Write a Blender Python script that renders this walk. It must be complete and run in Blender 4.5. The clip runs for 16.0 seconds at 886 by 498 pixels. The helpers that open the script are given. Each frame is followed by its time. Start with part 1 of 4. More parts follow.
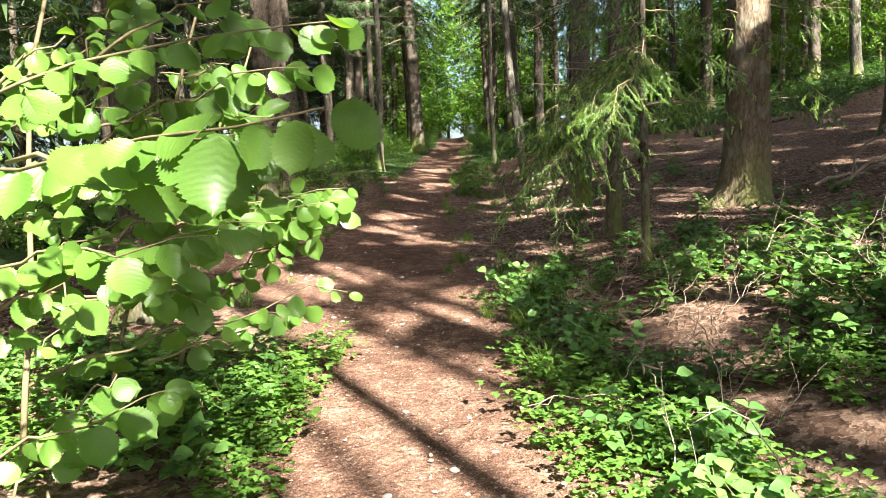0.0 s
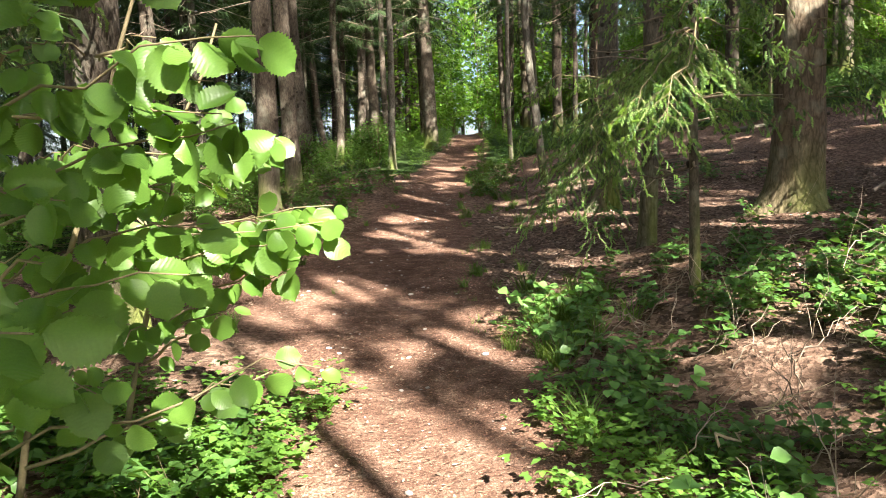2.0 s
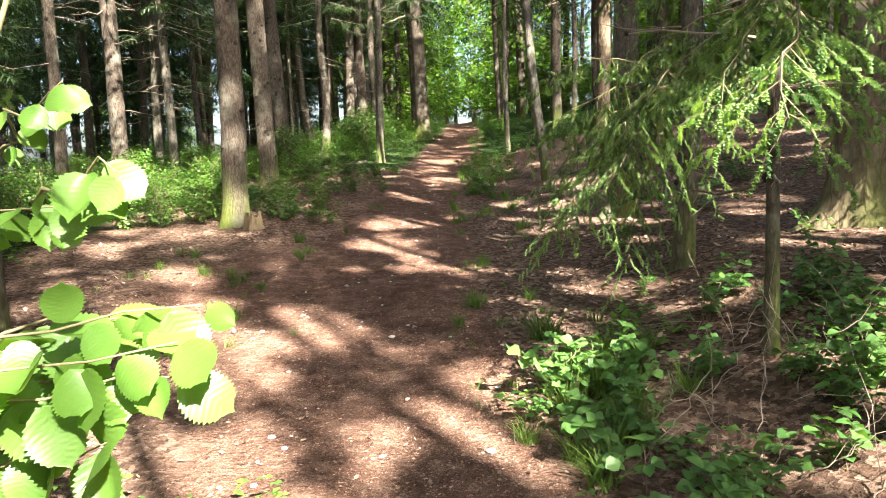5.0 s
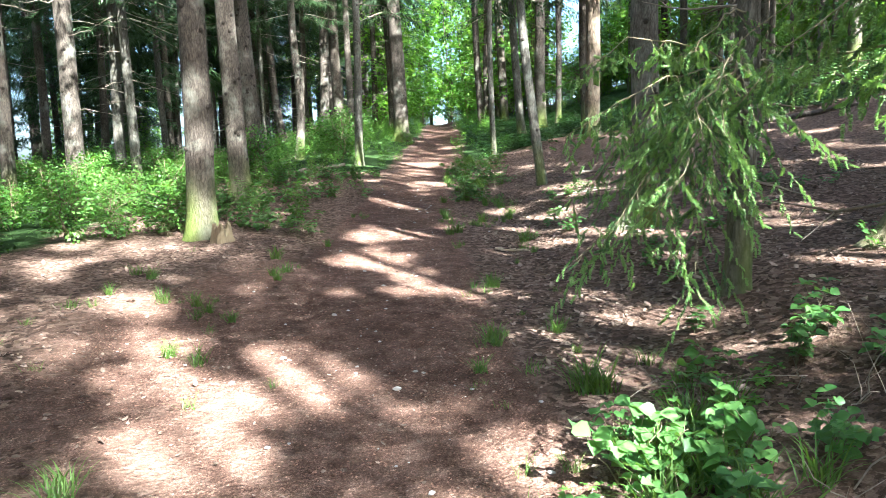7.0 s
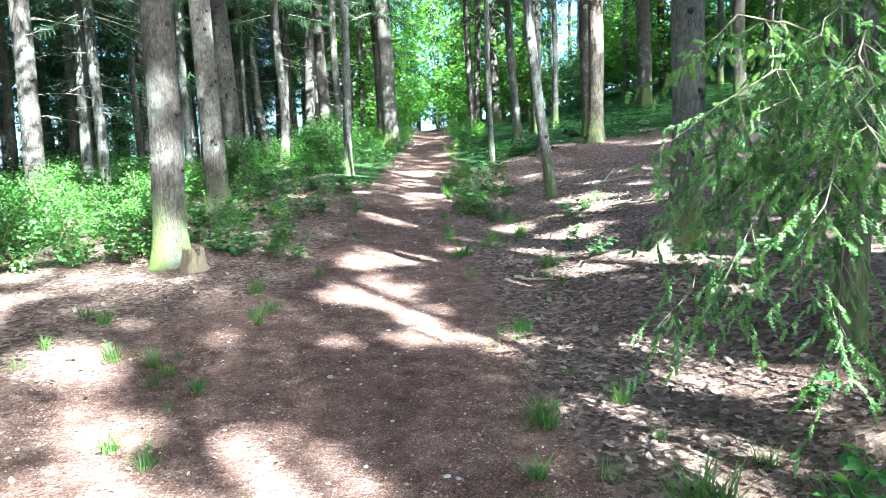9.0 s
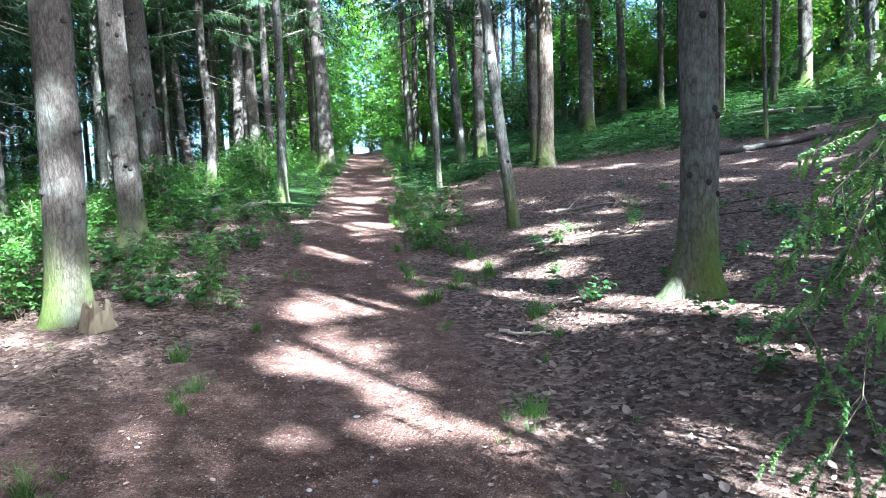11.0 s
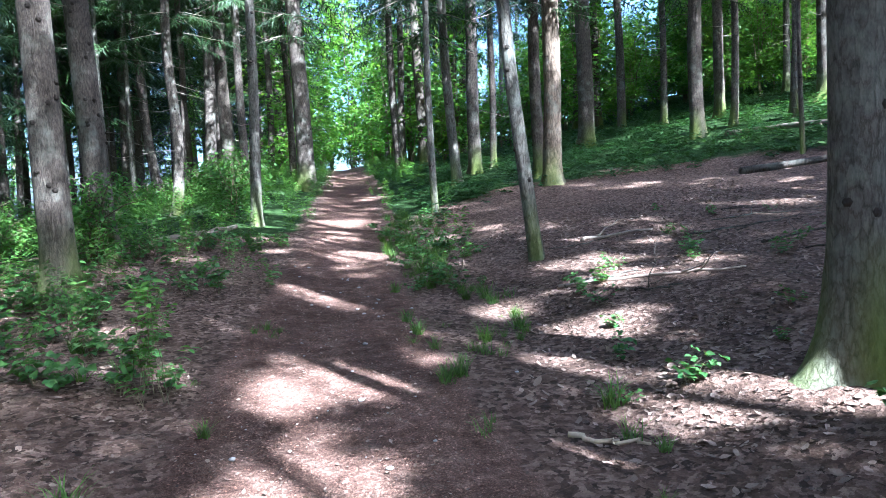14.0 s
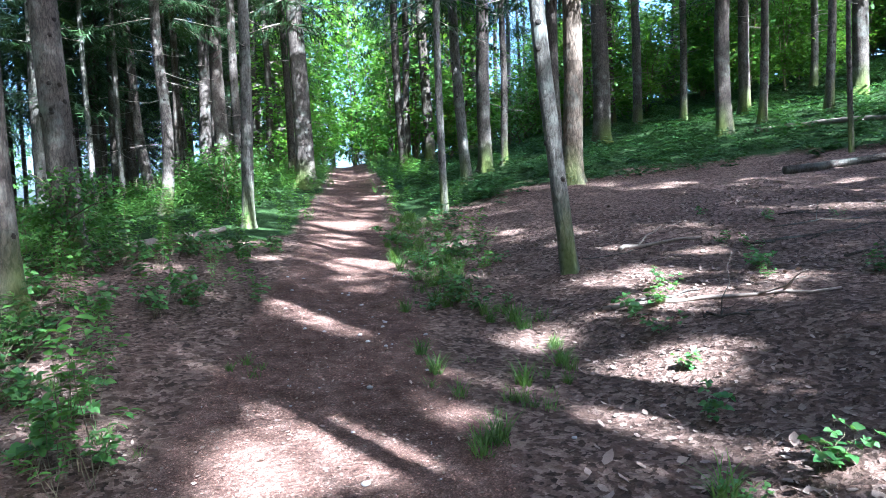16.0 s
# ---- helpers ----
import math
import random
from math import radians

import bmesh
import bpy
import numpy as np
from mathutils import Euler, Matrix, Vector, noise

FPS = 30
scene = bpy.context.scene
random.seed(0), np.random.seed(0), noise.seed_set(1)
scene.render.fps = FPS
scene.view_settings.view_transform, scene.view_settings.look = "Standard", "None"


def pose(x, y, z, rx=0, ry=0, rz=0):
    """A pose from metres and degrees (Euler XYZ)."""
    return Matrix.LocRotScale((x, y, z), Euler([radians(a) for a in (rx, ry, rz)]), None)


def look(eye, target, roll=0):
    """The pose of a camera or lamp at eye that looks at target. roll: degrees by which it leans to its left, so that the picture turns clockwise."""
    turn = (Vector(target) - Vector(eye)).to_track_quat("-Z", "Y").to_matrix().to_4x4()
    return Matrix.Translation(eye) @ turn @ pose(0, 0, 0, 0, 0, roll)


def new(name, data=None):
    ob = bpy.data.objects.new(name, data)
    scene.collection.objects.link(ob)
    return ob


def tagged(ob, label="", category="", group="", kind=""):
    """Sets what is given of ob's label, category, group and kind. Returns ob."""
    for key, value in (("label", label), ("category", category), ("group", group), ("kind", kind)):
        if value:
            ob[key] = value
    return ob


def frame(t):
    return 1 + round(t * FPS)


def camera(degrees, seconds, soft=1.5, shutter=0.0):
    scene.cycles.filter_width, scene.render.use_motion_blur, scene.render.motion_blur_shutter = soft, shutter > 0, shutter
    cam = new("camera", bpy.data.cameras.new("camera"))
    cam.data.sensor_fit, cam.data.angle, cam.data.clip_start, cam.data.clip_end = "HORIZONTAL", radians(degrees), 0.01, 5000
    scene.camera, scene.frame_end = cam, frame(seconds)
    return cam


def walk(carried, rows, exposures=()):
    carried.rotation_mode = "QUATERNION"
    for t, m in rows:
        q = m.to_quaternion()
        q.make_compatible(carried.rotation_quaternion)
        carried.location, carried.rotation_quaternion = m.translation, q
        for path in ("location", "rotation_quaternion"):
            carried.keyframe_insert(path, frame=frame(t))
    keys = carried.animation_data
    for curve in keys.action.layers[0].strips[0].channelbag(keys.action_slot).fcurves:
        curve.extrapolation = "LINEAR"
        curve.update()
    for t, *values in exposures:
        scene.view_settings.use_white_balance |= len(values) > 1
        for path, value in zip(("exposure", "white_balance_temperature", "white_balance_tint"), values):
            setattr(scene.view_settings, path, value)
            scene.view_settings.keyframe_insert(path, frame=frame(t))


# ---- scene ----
cam = camera(61.4, 16.0, 0.6)
METRES, EYE, TILT, LEAN, TURN = 10.0, 1.5, 0.0, 0.0, 0.0
ROWS = [
    (0.0, 0.0, 0.0, 0.0, -0.16, -5.47, 1.63),
    (0.5, -0.0029, 0.0218, 0.0008, -0.04, -5.69, 1.71),
    (1.0, 0.0027, 0.0452, 0.002, -0.14, -5.86, 1.83),
    (1.5, 0.0051, 0.0669, 0.0033, 0.17, -6.12, 1.81),
    (2.0, -0.0002, 0.0945, 0.0076, 0.92, -5.76, 1.45),
    (2.5, 0.0022, 0.1193, 0.0075, 1.06, -5.59, 1.38),
    (3.0, 0.0082, 0.1445, 0.0121, 0.96, -5.2, 1.52),
    (5.5, -0.0075, 0.2775, 0.0235, -0.17, -6.87, 1.07),
    (6.0, -0.0157, 0.3071, 0.0217, -1.32, -6.81, 1.02),
    (6.5, -0.0197, 0.3383, 0.0262, -1.99, -6.56, 1.19),
    (7.0, -0.0279, 0.3657, 0.0262, -1.75, -6.59, 1.33),
    (7.5, -0.0374, 0.397, 0.0292, -1.47, -6.12, 1.36),
    (8.0, -0.0368, 0.4304, 0.0304, -1.61, -5.75, 1.55),
    (8.5, -0.0374, 0.4574, 0.0333, -2.08, -6.07, 1.7),
    (9.0, -0.0486, 0.4963, 0.0363, -2.89, -6.24, 1.65),
    (11.5, -0.0739, 0.6644, 0.0452, -8.8, -4.48, 1.84),
    (12.0, -0.0751, 0.6955, 0.0464, -8.84, -4.49, 1.87),
    (12.5, -0.0781, 0.7325, 0.0491, -8.41, -4.02, 1.57),
    (13.0, -0.0739, 0.7707, 0.049, -9.03, -3.93, 1.95),
    (13.5, -0.0728, 0.8073, 0.0517, -9.71, -4.13, 1.88),
    (14.0, -0.0766, 0.8453, 0.055, -9.81, -3.43, 1.81),
    (14.5, -0.0771, 0.8801, 0.0545, -10.69, -3.48, 1.86),
    (15.0, -0.0729, 0.9123, 0.059, -10.58, -3.66, 1.57),
    (15.5, -0.0724, 0.9499, 0.0599, -9.77, -3.27, 1.45),
    (16.0, -0.0698, 0.9841, 0.0604, -9.68, -3.58, 1.41),
]
EXPOSURES = [(0.0, 3.05, 6400, 7), (3.2, 3.15, 6600, 8), (5.5, 3.55, 6300, 8), (7.0, 3.85, 5300, 2), (9.0, 4.35, 4700, -4), (11.5, 3.8, 4600, 5), (16.0, 3.65, 4600, 8)]
walk(cam, [(t, pose(0, 0, EYE, TILT, LEAN, TURN) @ pose(METRES * x, METRES * y, METRES * z, 90 + pitch, roll, yaw)) for t, x, y, z, yaw, pitch, roll in ROWS], EXPOSURES)
# world, sun and sky
SUN_AZ, SUN_EL = 60.0, 43.0      # degrees: shadows fall away from the start and to the left
sun_from = Vector((math.cos(radians(-SUN_AZ)) * math.cos(radians(SUN_EL)), math.sin(radians(-SUN_AZ)) * math.cos(radians(SUN_EL)), math.sin(radians(SUN_EL))))
world = bpy.data.worlds.new("sky")
scene.world = world
world.use_nodes = True
sky = world.node_tree.nodes.new("ShaderNodeTexSky")
sky.sky_type, sky.sun_disc = "NISHITA", False
sky.sun_elevation, sky.sun_rotation = radians(SUN_EL), radians(90 + SUN_AZ)
sky.air_density, sky.dust_density, sky.ozone_density = 0.8, 4.0, 0.6
background = world.node_tree.nodes["Background"]
world.node_tree.links.new(sky.outputs[0], background.inputs[0])
background.inputs[1].default_value = 0.07
sun_data = bpy.data.lights.new("sun", "SUN")
sun_data.energy, sun_data.angle, sun_data.color = 5.0, radians(0.53), (1.0, 0.93, 0.82)
sun = new("sun", sun_data)
sun.matrix_world = look(sun_from * 60, (0, 0, 0))


# ---- materials ----
def nodes_of(name):
    m = bpy.data.materials.new(name)
    m.use_nodes = True
    n = m.node_tree.nodes
    return m, n, m.node_tree.links, n["Principled BSDF"]


def noise_node(n, l, scale, detail=5.0, rough=0.6, vector=None):
    t = n.new("ShaderNodeTexNoise")
    t.inputs["Scale"].default_value, t.inputs["Detail"].default_value, t.inputs["Roughness"].default_value = scale, detail, rough
    if vector is not None:
        l.new(vector, t.inputs["Vector"])
    return t


def ramp_node(n, l, source, *stops):
    r = n.new("ShaderNodeValToRGB")
    while len(r.color_ramp.elements) < len(stops):
        r.color_ramp.elements.new(0.5)
    for e, (at, c) in zip(r.color_ramp.elements, stops):
        e.position, e.color = at, (*c, 1.0)
    l.new(source, r.inputs[0])
    return r


def mix_node(n, l, factor, a, b, mode="MIX"):
    x = n.new("ShaderNodeMix")
    x.data_type, x.blend_type = "RGBA", mode
    for socket, value in ((x.inputs[0], factor), (x.inputs[6], a), (x.inputs[7], b)):
        if isinstance(value, (int, float)):
            socket.default_value = value
        elif isinstance(value, tuple):
            socket.default_value = (*value, 1.0)
        else:
            l.new(value, socket)
    return x.outputs[2]


def bump_node(n, l, height, bsdf, strength, distance):
    b = n.new("ShaderNodeBump")
    b.inputs["Strength"].default_value, b.inputs["Distance"].default_value = strength, distance
    l.new(height, b.inputs["Height"])
    l.new(b.outputs[0], bsdf.inputs["Normal"])
    return b


def math_node(n, l, kind, a, b):
    x = n.new("ShaderNodeMath")
    x.operation = kind
    for socket, value in zip(x.inputs, (a, b)):
        if isinstance(value, (int, float)):
            socket.default_value = value
        else:
            l.new(value, socket)
    return x.outputs[0]


def bark_material(name, dark, light, moss=0.5, scale=1.0):
    """Flaky bark in upright plates, with lichen and moss about the foot."""
    m, n, l, b = nodes_of(name)
    co = n.new("ShaderNodeTexCoord").outputs["Object"]
    mp = n.new("ShaderNodeMapping")
    mp.inputs["Scale"].default_value = (1, 1, 0.35)
    l.new(co, mp.inputs[0])
    fine = noise_node(n, l, 38 * scale, 6, 0.7, mp.outputs[0])
    broad = noise_node(n, l, 3.0, 4, 0.6, co)
    plates = n.new("ShaderNodeTexVoronoi")
    plates.inputs["Scale"].default_value = 26 * scale
    plates.feature = "DISTANCE_TO_EDGE"
    warp = mix_node(n, l, 0.06, mp.outputs[0], fine.outputs["Color"])
    l.new(warp, plates.inputs["Vector"])
    c = ramp_node(n, l, fine.outputs[0], (0.28, dark), (0.72, light)).outputs[0]
    crack = ramp_node(n, l, plates.outputs[0], (0.0, (0.45, 0.42, 0.4)), (0.12, (1, 1, 1))).outputs[0]
    c = mix_node(n, l, 0.8, c, crack, "MULTIPLY")
    lich = ramp_node(n, l, broad.outputs[0], (0.52, (0, 0, 0)), (0.72, (1, 1, 1))).outputs[0]
    c = mix_node(n, l, math_node(n, l, "MULTIPLY", lich, 0.45), c, (0.30, 0.31, 0.25))
    info = n.new("ShaderNodeObjectInfo").outputs["Random"]
    tone = ramp_node(n, l, info, (0, (0.8, 0.76, 0.72)), (1, (1.15, 1.15, 1.15))).outputs[0]
    c = mix_node(n, l, 1.0, c, tone, "MULTIPLY")
    at = n.new("ShaderNodeAttribute")
    at.attribute_name = "moss"
    mossy = math_node(n, l, "MULTIPLY", at.outputs["Fac"], moss)
    c = mix_node(n, l, mossy, c, mix_node(n, l, fine.outputs[0], (0.05, 0.08, 0.012), (0.20, 0.235, 0.045)))
    kn = n.new("ShaderNodeAttribute")
    kn.attribute_name = "knot"
    c = mix_node(n, l, math_node(n, l, "MULTIPLY", kn.outputs["Fac"], 0.85), c, (0.03, 0.022, 0.016))
    l.new(c, b.inputs["Base Color"])
    b.inputs["Roughness"].default_value, b.inputs["Specular IOR Level"].default_value = 0.9, 0.2
    h = math_node(n, l, "ADD", fine.outputs[0], math_node(n, l, "MULTIPLY", plates.outputs[0], 2.0))
    bump_node(n, l, h, b, 0.8, 0.012)
    return m


def leaf_material(name, dark, light, glow=0.45, rough=0.45, veins=0.0, gloss=0.4):
    """Thin leaves: coloured on both sides, letting part of the light through."""
    m, n, l, b = nodes_of(name)
    island = n.new("ShaderNodeNewGeometry").outputs["Random Per Island"]
    info = n.new("ShaderNodeObjectInfo").outputs["Random"]
    co = n.new("ShaderNodeTexCoord").outputs["Object"]
    spot = noise_node(n, l, 24.0, 4, 0.6, co)
    big = noise_node(n, l, 1.3, 3, 0.5, co)
    f = math_node(n, l, "ADD", math_node(n, l, "MULTIPLY", island, 0.45), math_node(n, l, "MULTIPLY", info, 0.2))
    f = math_node(n, l, "ADD", f, math_node(n, l, "MULTIPLY", big.outputs[0], 0.35))
    c = ramp_node(n, l, f, (0.15, dark), (0.85, light)).outputs[0]
    c = mix_node(n, l, 0.25, c, ramp_node(n, l, spot.outputs[0], (0.3, (0.6, 0.6, 0.5)), (0.7, (1.25, 1.2, 1.1))).outputs[0], "MULTIPLY")
    l.new(c, b.inputs["Base Color"])
    b.inputs["Roughness"].default_value, b.inputs["Specular IOR Level"].default_value = rough, gloss
    if veins:
        uv = n.new("ShaderNodeAttribute")
        uv.attribute_name = "vein"
        w = n.new("ShaderNodeMath")
        w.operation = "PINGPONG"
        l.new(uv.outputs["Fac"], w.inputs[0])
        w.inputs[1].default_value = 0.5
        hh = math_node(n, l, "ADD", math_node(n, l, "MULTIPLY", w.outputs[0], 2.0), math_node(n, l, "MULTIPLY", spot.outputs[0], 0.5))
        bump_node(n, l, hh, b, veins, 0.004)
    else:
        bump_node(n, l, spot.outputs[0], b, 0.3, 0.004)
    t = n.new("ShaderNodeBsdfTranslucent")
    l.new(mix_node(n, l, 1.0, c, (1.5, 1.35, 0.55), "MULTIPLY"), t.inputs["Color"])
    x = n.new("ShaderNodeMixShader")
    x.inputs[0].default_value = glow
    l.new(b.outputs[0], x.inputs[1])
    l.new(t.outputs[0], x.inputs[2])
    l.new(x.outputs[0], n["Material Output"].inputs[0])
    return m


def plain_material(name, dark, light, scale=20.0, rough=0.85, strength=0.5, distance=0.004, stretch=1.0):
    m, n, l, b = nodes_of(name)
    co = n.new("ShaderNodeTexCoord").outputs["Object"]
    mp = n.new("ShaderNodeMapping")
    mp.inputs["Scale"].default_value = (1, 1, stretch)
    l.new(co, mp.inputs[0])
    fine = noise_node(n, l, scale, 6, 0.65, mp.outputs[0])
    island = n.new("ShaderNodeNewGeometry").outputs["Random Per Island"]
    info = n.new("ShaderNodeObjectInfo").outputs["Random"]
    f = math_node(n, l, "ADD", math_node(n, l, "MULTIPLY", fine.outputs[0], 0.6), math_node(n, l, "MULTIPLY", island, 0.4))
    f = math_node(n, l, "ADD", f, math_node(n, l, "MULTIPLY", info, 0.15))
    c = ramp_node(n, l, f, (0.3, dark), (0.8, light))
    l.new(c.outputs[0], b.inputs["Base Color"])
    b.inputs["Roughness"].default_value, b.inputs["Specular IOR Level"].default_value = rough, 0.25
    bump_node(n, l, fine.outputs[0], b, strength, distance)
    return m


def ground_material():
    """Trodden red-brown earth on the path, leaf and needle litter beside it, herbs and moss further off."""
    m, n, l, b = nodes_of("forest_floor")
    co = n.new("ShaderNodeNewGeometry").outputs["Position"]
    big = noise_node(n, l, 0.9, 5, 0.6, co)
    mid = noise_node(n, l, 7.0, 6, 0.65, co)
    fine = noise_node(n, l, 70.0, 5, 0.7, co)
    grit = n.new("ShaderNodeTexVoronoi")
    grit.inputs["Scale"].default_value = 85.0
    l.new(co, grit.inputs["Vector"])
    soil = ramp_node(n, l, mid.outputs[0], (0.25, (0.105, 0.060, 0.045)), (0.5, (0.20, 0.125, 0.097)), (0.75, (0.33, 0.23, 0.185))).outputs[0]
    soil = mix_node(n, l, 0.55, soil, ramp_node(n, l, fine.outputs[0], (0.3, (0.5, 0.46, 0.42)), (0.7, (1.35, 1.32, 1.28))).outputs[0], "MULTIPLY")
    soil = mix_node(n, l, 0.8, soil, ramp_node(n, l, big.outputs[0], (0.35, (0.62, 0.58, 0.56)), (0.62, (1.12, 1.1, 1.08))).outputs[0], "MULTIPLY")
    pebble = ramp_node(n, l, grit.outputs["Color"], (0.0, (0.62, 0.58, 0.55)), (0.82, (1.05, 1.05, 1.05)), (0.93, (2.4, 2.3, 2.2))).outputs[0]
    soil = mix_node(n, l, 0.9, soil, pebble, "MULTIPLY")
    sand = n.new("ShaderNodeTexVoronoi")
    sand.inputs["Scale"].default_value = 190.0
    l.new(co, sand.inputs["Vector"])
    crumbs = ramp_node(n, l, sand.outputs["Color"], (0.1, (0.5, 0.46, 0.44)), (0.7, (1.05, 1.03, 1.0)), (0.93, (1.9, 1.85, 1.8))).outputs[0]
    soil = mix_node(n, l, 0.9, soil, crumbs, "MULTIPLY")
    flake = n.new("ShaderNodeTexVoronoi")
    flake.inputs["Scale"].default_value = 30.0
    l.new(mix_node(n, l, 0.15, co, mid.outputs["Color"]), flake.inputs["Vector"])
    litter = ramp_node(n, l, flake.outputs["Color"], (0.1, (0.06, 0.038, 0.027)), (0.5, (0.155, 0.095, 0.068)), (0.9, (0.30, 0.205, 0.155))).outputs[0]
    litter = mix_node(n, l, 0.6, litter, ramp_node(n, l, fine.outputs[0], (0.3, (0.45, 0.42, 0.4)), (0.7, (1.3, 1.3, 1.3))).outputs[0], "MULTIPLY")
    herb = ramp_node(n, l, mid.outputs[0], (0.3, (0.018, 0.036, 0.010)), (0.7, (0.05, 0.085, 0.022))).outputs[0]
    for_path, for_herb = n.new("ShaderNodeAttribute"), n.new("ShaderNodeAttribute")
    for_path.attribute_name, for_herb.attribute_name = "path", "herb"
    pm = math_node(n, l, "ADD", for_path.outputs["Fac"], math_node(n, l, "MULTIPLY", math_node(n, l, "SUBTRACT", mid.outputs[0], 0.5), 1.2))
    pm = ramp_node(n, l, pm, (0.35, (0, 0, 0)), (0.65, (1, 1, 1))).outputs[0]
    hm = math_node(n, l, "ADD", for_herb.outputs["Fac"], math_node(n, l, "MULTIPLY", math_node(n, l, "SUBTRACT", big.outputs[0], 0.5), 1.5))
    hm = ramp_node(n, l, hm, (0.4, (0, 0, 0)), (0.6, (1, 1, 1))).outputs[0]
    c = mix_node(n, l, pm, litter, soil)
    c = mix_node(n, l, hm, c, herb)
    l.new(c, b.inputs["Base Color"])
    b.inputs["Roughness"].default_value, b.inputs["Specular IOR Level"].default_value = 0.95, 0.12
    h = math_node(n, l, "ADD", math_node(n, l, "MULTIPLY", fine.outputs[0], 0.6), mid.outputs[0])
    h = math_node(n, l, "ADD", h, math_node(n, l, "MULTIPLY", flake.outputs["Distance"], 0.8))
    bump_node(n, l, h, b, 0.9, 0.03)
    return m


SPRUCE_BARK = bark_material("spruce_bark", (0.036, 0.029, 0.023), (0.145, 0.118, 0.094), 0.85)
PALE_BARK = bark_material("pale_bark", (0.055, 0.049, 0.040), (0.195, 0.175, 0.142), 0.7, 0.8)
MOSSY_BARK = bark_material("mossy_bark", (0.055, 0.049, 0.040), (0.195, 0.175, 0.142), 1.0, 0.8)
OAK_BARK = bark_material("ridged_bark", (0.06, 0.045, 0.032), (0.25, 0.19, 0.135), 0.6, 0.55)
DEAD_WOOD = plain_material("dead_wood", (0.10, 0.075, 0.055), (0.34, 0.27, 0.21), 40, 0.85, 0.6, 0.004, 0.3)
OLD_WOOD = plain_material("weathered_split_wood", (0.08, 0.055, 0.032), (0.27, 0.20, 0.12), 24, 0.85, 0.7, 0.008, 0.15)
PALE_WOOD = plain_material("split_wood", (0.30, 0.21, 0.12), (0.62, 0.50, 0.34), 30, 0.8, 0.6, 0.006, 0.15)
TWIG = plain_material("green_brown_twig", (0.09, 0.07, 0.04), (0.22, 0.18, 0.10), 60, 0.7)
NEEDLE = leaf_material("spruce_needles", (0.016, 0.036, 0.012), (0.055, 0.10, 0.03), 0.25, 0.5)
# the same needles on the low boughs, colour raised to stand for light on them
LIT_BOUGH_NEEDLE = leaf_material("lit_bough_needles", (0.045, 0.10, 0.035), (0.13, 0.235, 0.08), 0.3, 0.5)
FRESH_NEEDLE = leaf_material("fresh_spruce_shoots", (0.13, 0.25, 0.08), (0.30, 0.46, 0.16), 0.35, 0.5)
HAZEL = leaf_material("hazel_leaf", (0.05, 0.125, 0.022), (0.165, 0.30, 0.055), 0.45, 0.4, 0.09)
BRAMBLE = leaf_material("bramble_leaf", (0.045, 0.12, 0.032), (0.15, 0.29, 0.075), 0.35, 0.42)
BUSH = leaf_material("bush_leaf", (0.04, 0.105, 0.02), (0.14, 0.27, 0.05), 0.45, 0.5)
SLOPE_LEAF = leaf_material("slope_herb_leaf", (0.018, 0.055, 0.014), (0.065, 0.14, 0.036), 0.35, 0.5)
BEECH = leaf_material("beech_leaf", (0.06, 0.15, 0.02), (0.17, 0.32, 0.045), 0.55, 0.5)
GRASS = leaf_material("grass_blade", (0.05, 0.11, 0.018), (0.17, 0.27, 0.06), 0.4, 0.5)
DRY_LEAF = plain_material("dry_leaf", (0.045, 0.025, 0.017), (0.43, 0.31, 0.235), 30, 0.75, 0.4)
STONE = plain_material("pale_stone", (0.16, 0.14, 0.125), (0.42, 0.38, 0.35), 40, 0.8)
FLOOR = ground_material()


# ---- mesh helpers ----
rng = np.random.default_rng(7)


def mesh_of(name, verts, faces, mat, smooth=True, **attributes):
    me = bpy.data.meshes.new(name)
    if isinstance(faces, list):
        me.from_pydata(np.asarray(verts).tolist(), [], faces)
    else:
        verts, k = np.asarray(verts, np.float32), faces.shape[1]
        me.vertices.add(len(verts)), me.loops.add(faces.size), me.polygons.add(len(faces))
        me.vertices.foreach_set("co", verts.ravel())
        me.loops.foreach_set("vertex_index", faces.astype(np.int32).ravel())
        me.polygons.foreach_set("loop_start", np.arange(0, faces.size, k, dtype=np.int32))
        me.update(calc_edges=True)
    me.materials.append(mat)
    if smooth:
        me.polygons.foreach_set("use_smooth", np.ones(len(me.polygons), bool))
    for key, values in attributes.items():
        me.attributes.new(key, "FLOAT", "POINT").data.foreach_set("value", np.asarray(values, np.float32))
    me.update()
    return me


def part(name, mesh, parent=None, label="", at=None, kind=""):
    ob = new(name, mesh)
    tagged(ob, kind=kind)
    if parent is not None:
        ob.parent = parent
    if at is not None:
        ob.matrix_basis = at
    return tagged(ob, label)


def base_of(name, x, y, z=None):
    e = new(name)
    e.location = (x, y, height(x, y) if z is None else z)
    return e


def frames_from(directions, roll=None):
    """Turns (n,3,3) whose y column runs along the directions, with the z column up where it can be."""
    y = np.asarray(directions, float)
    y = y / np.linalg.norm(y, axis=1, keepdims=True)
    ref = np.where(np.abs(y[:, 2:3]) > 0.97, [[1.0, 0, 0]], [[0, 0, 1.0]])
    x = np.cross(y, ref)
    x /= np.linalg.norm(x, axis=1, keepdims=True)
    z = np.cross(x, y)
    if roll is not None:
        c, s = np.cos(roll)[:, None], np.sin(roll)[:, None]
        x, z = c * x + s * z, c * z - s * x
    return np.stack([x, y, z], 2)


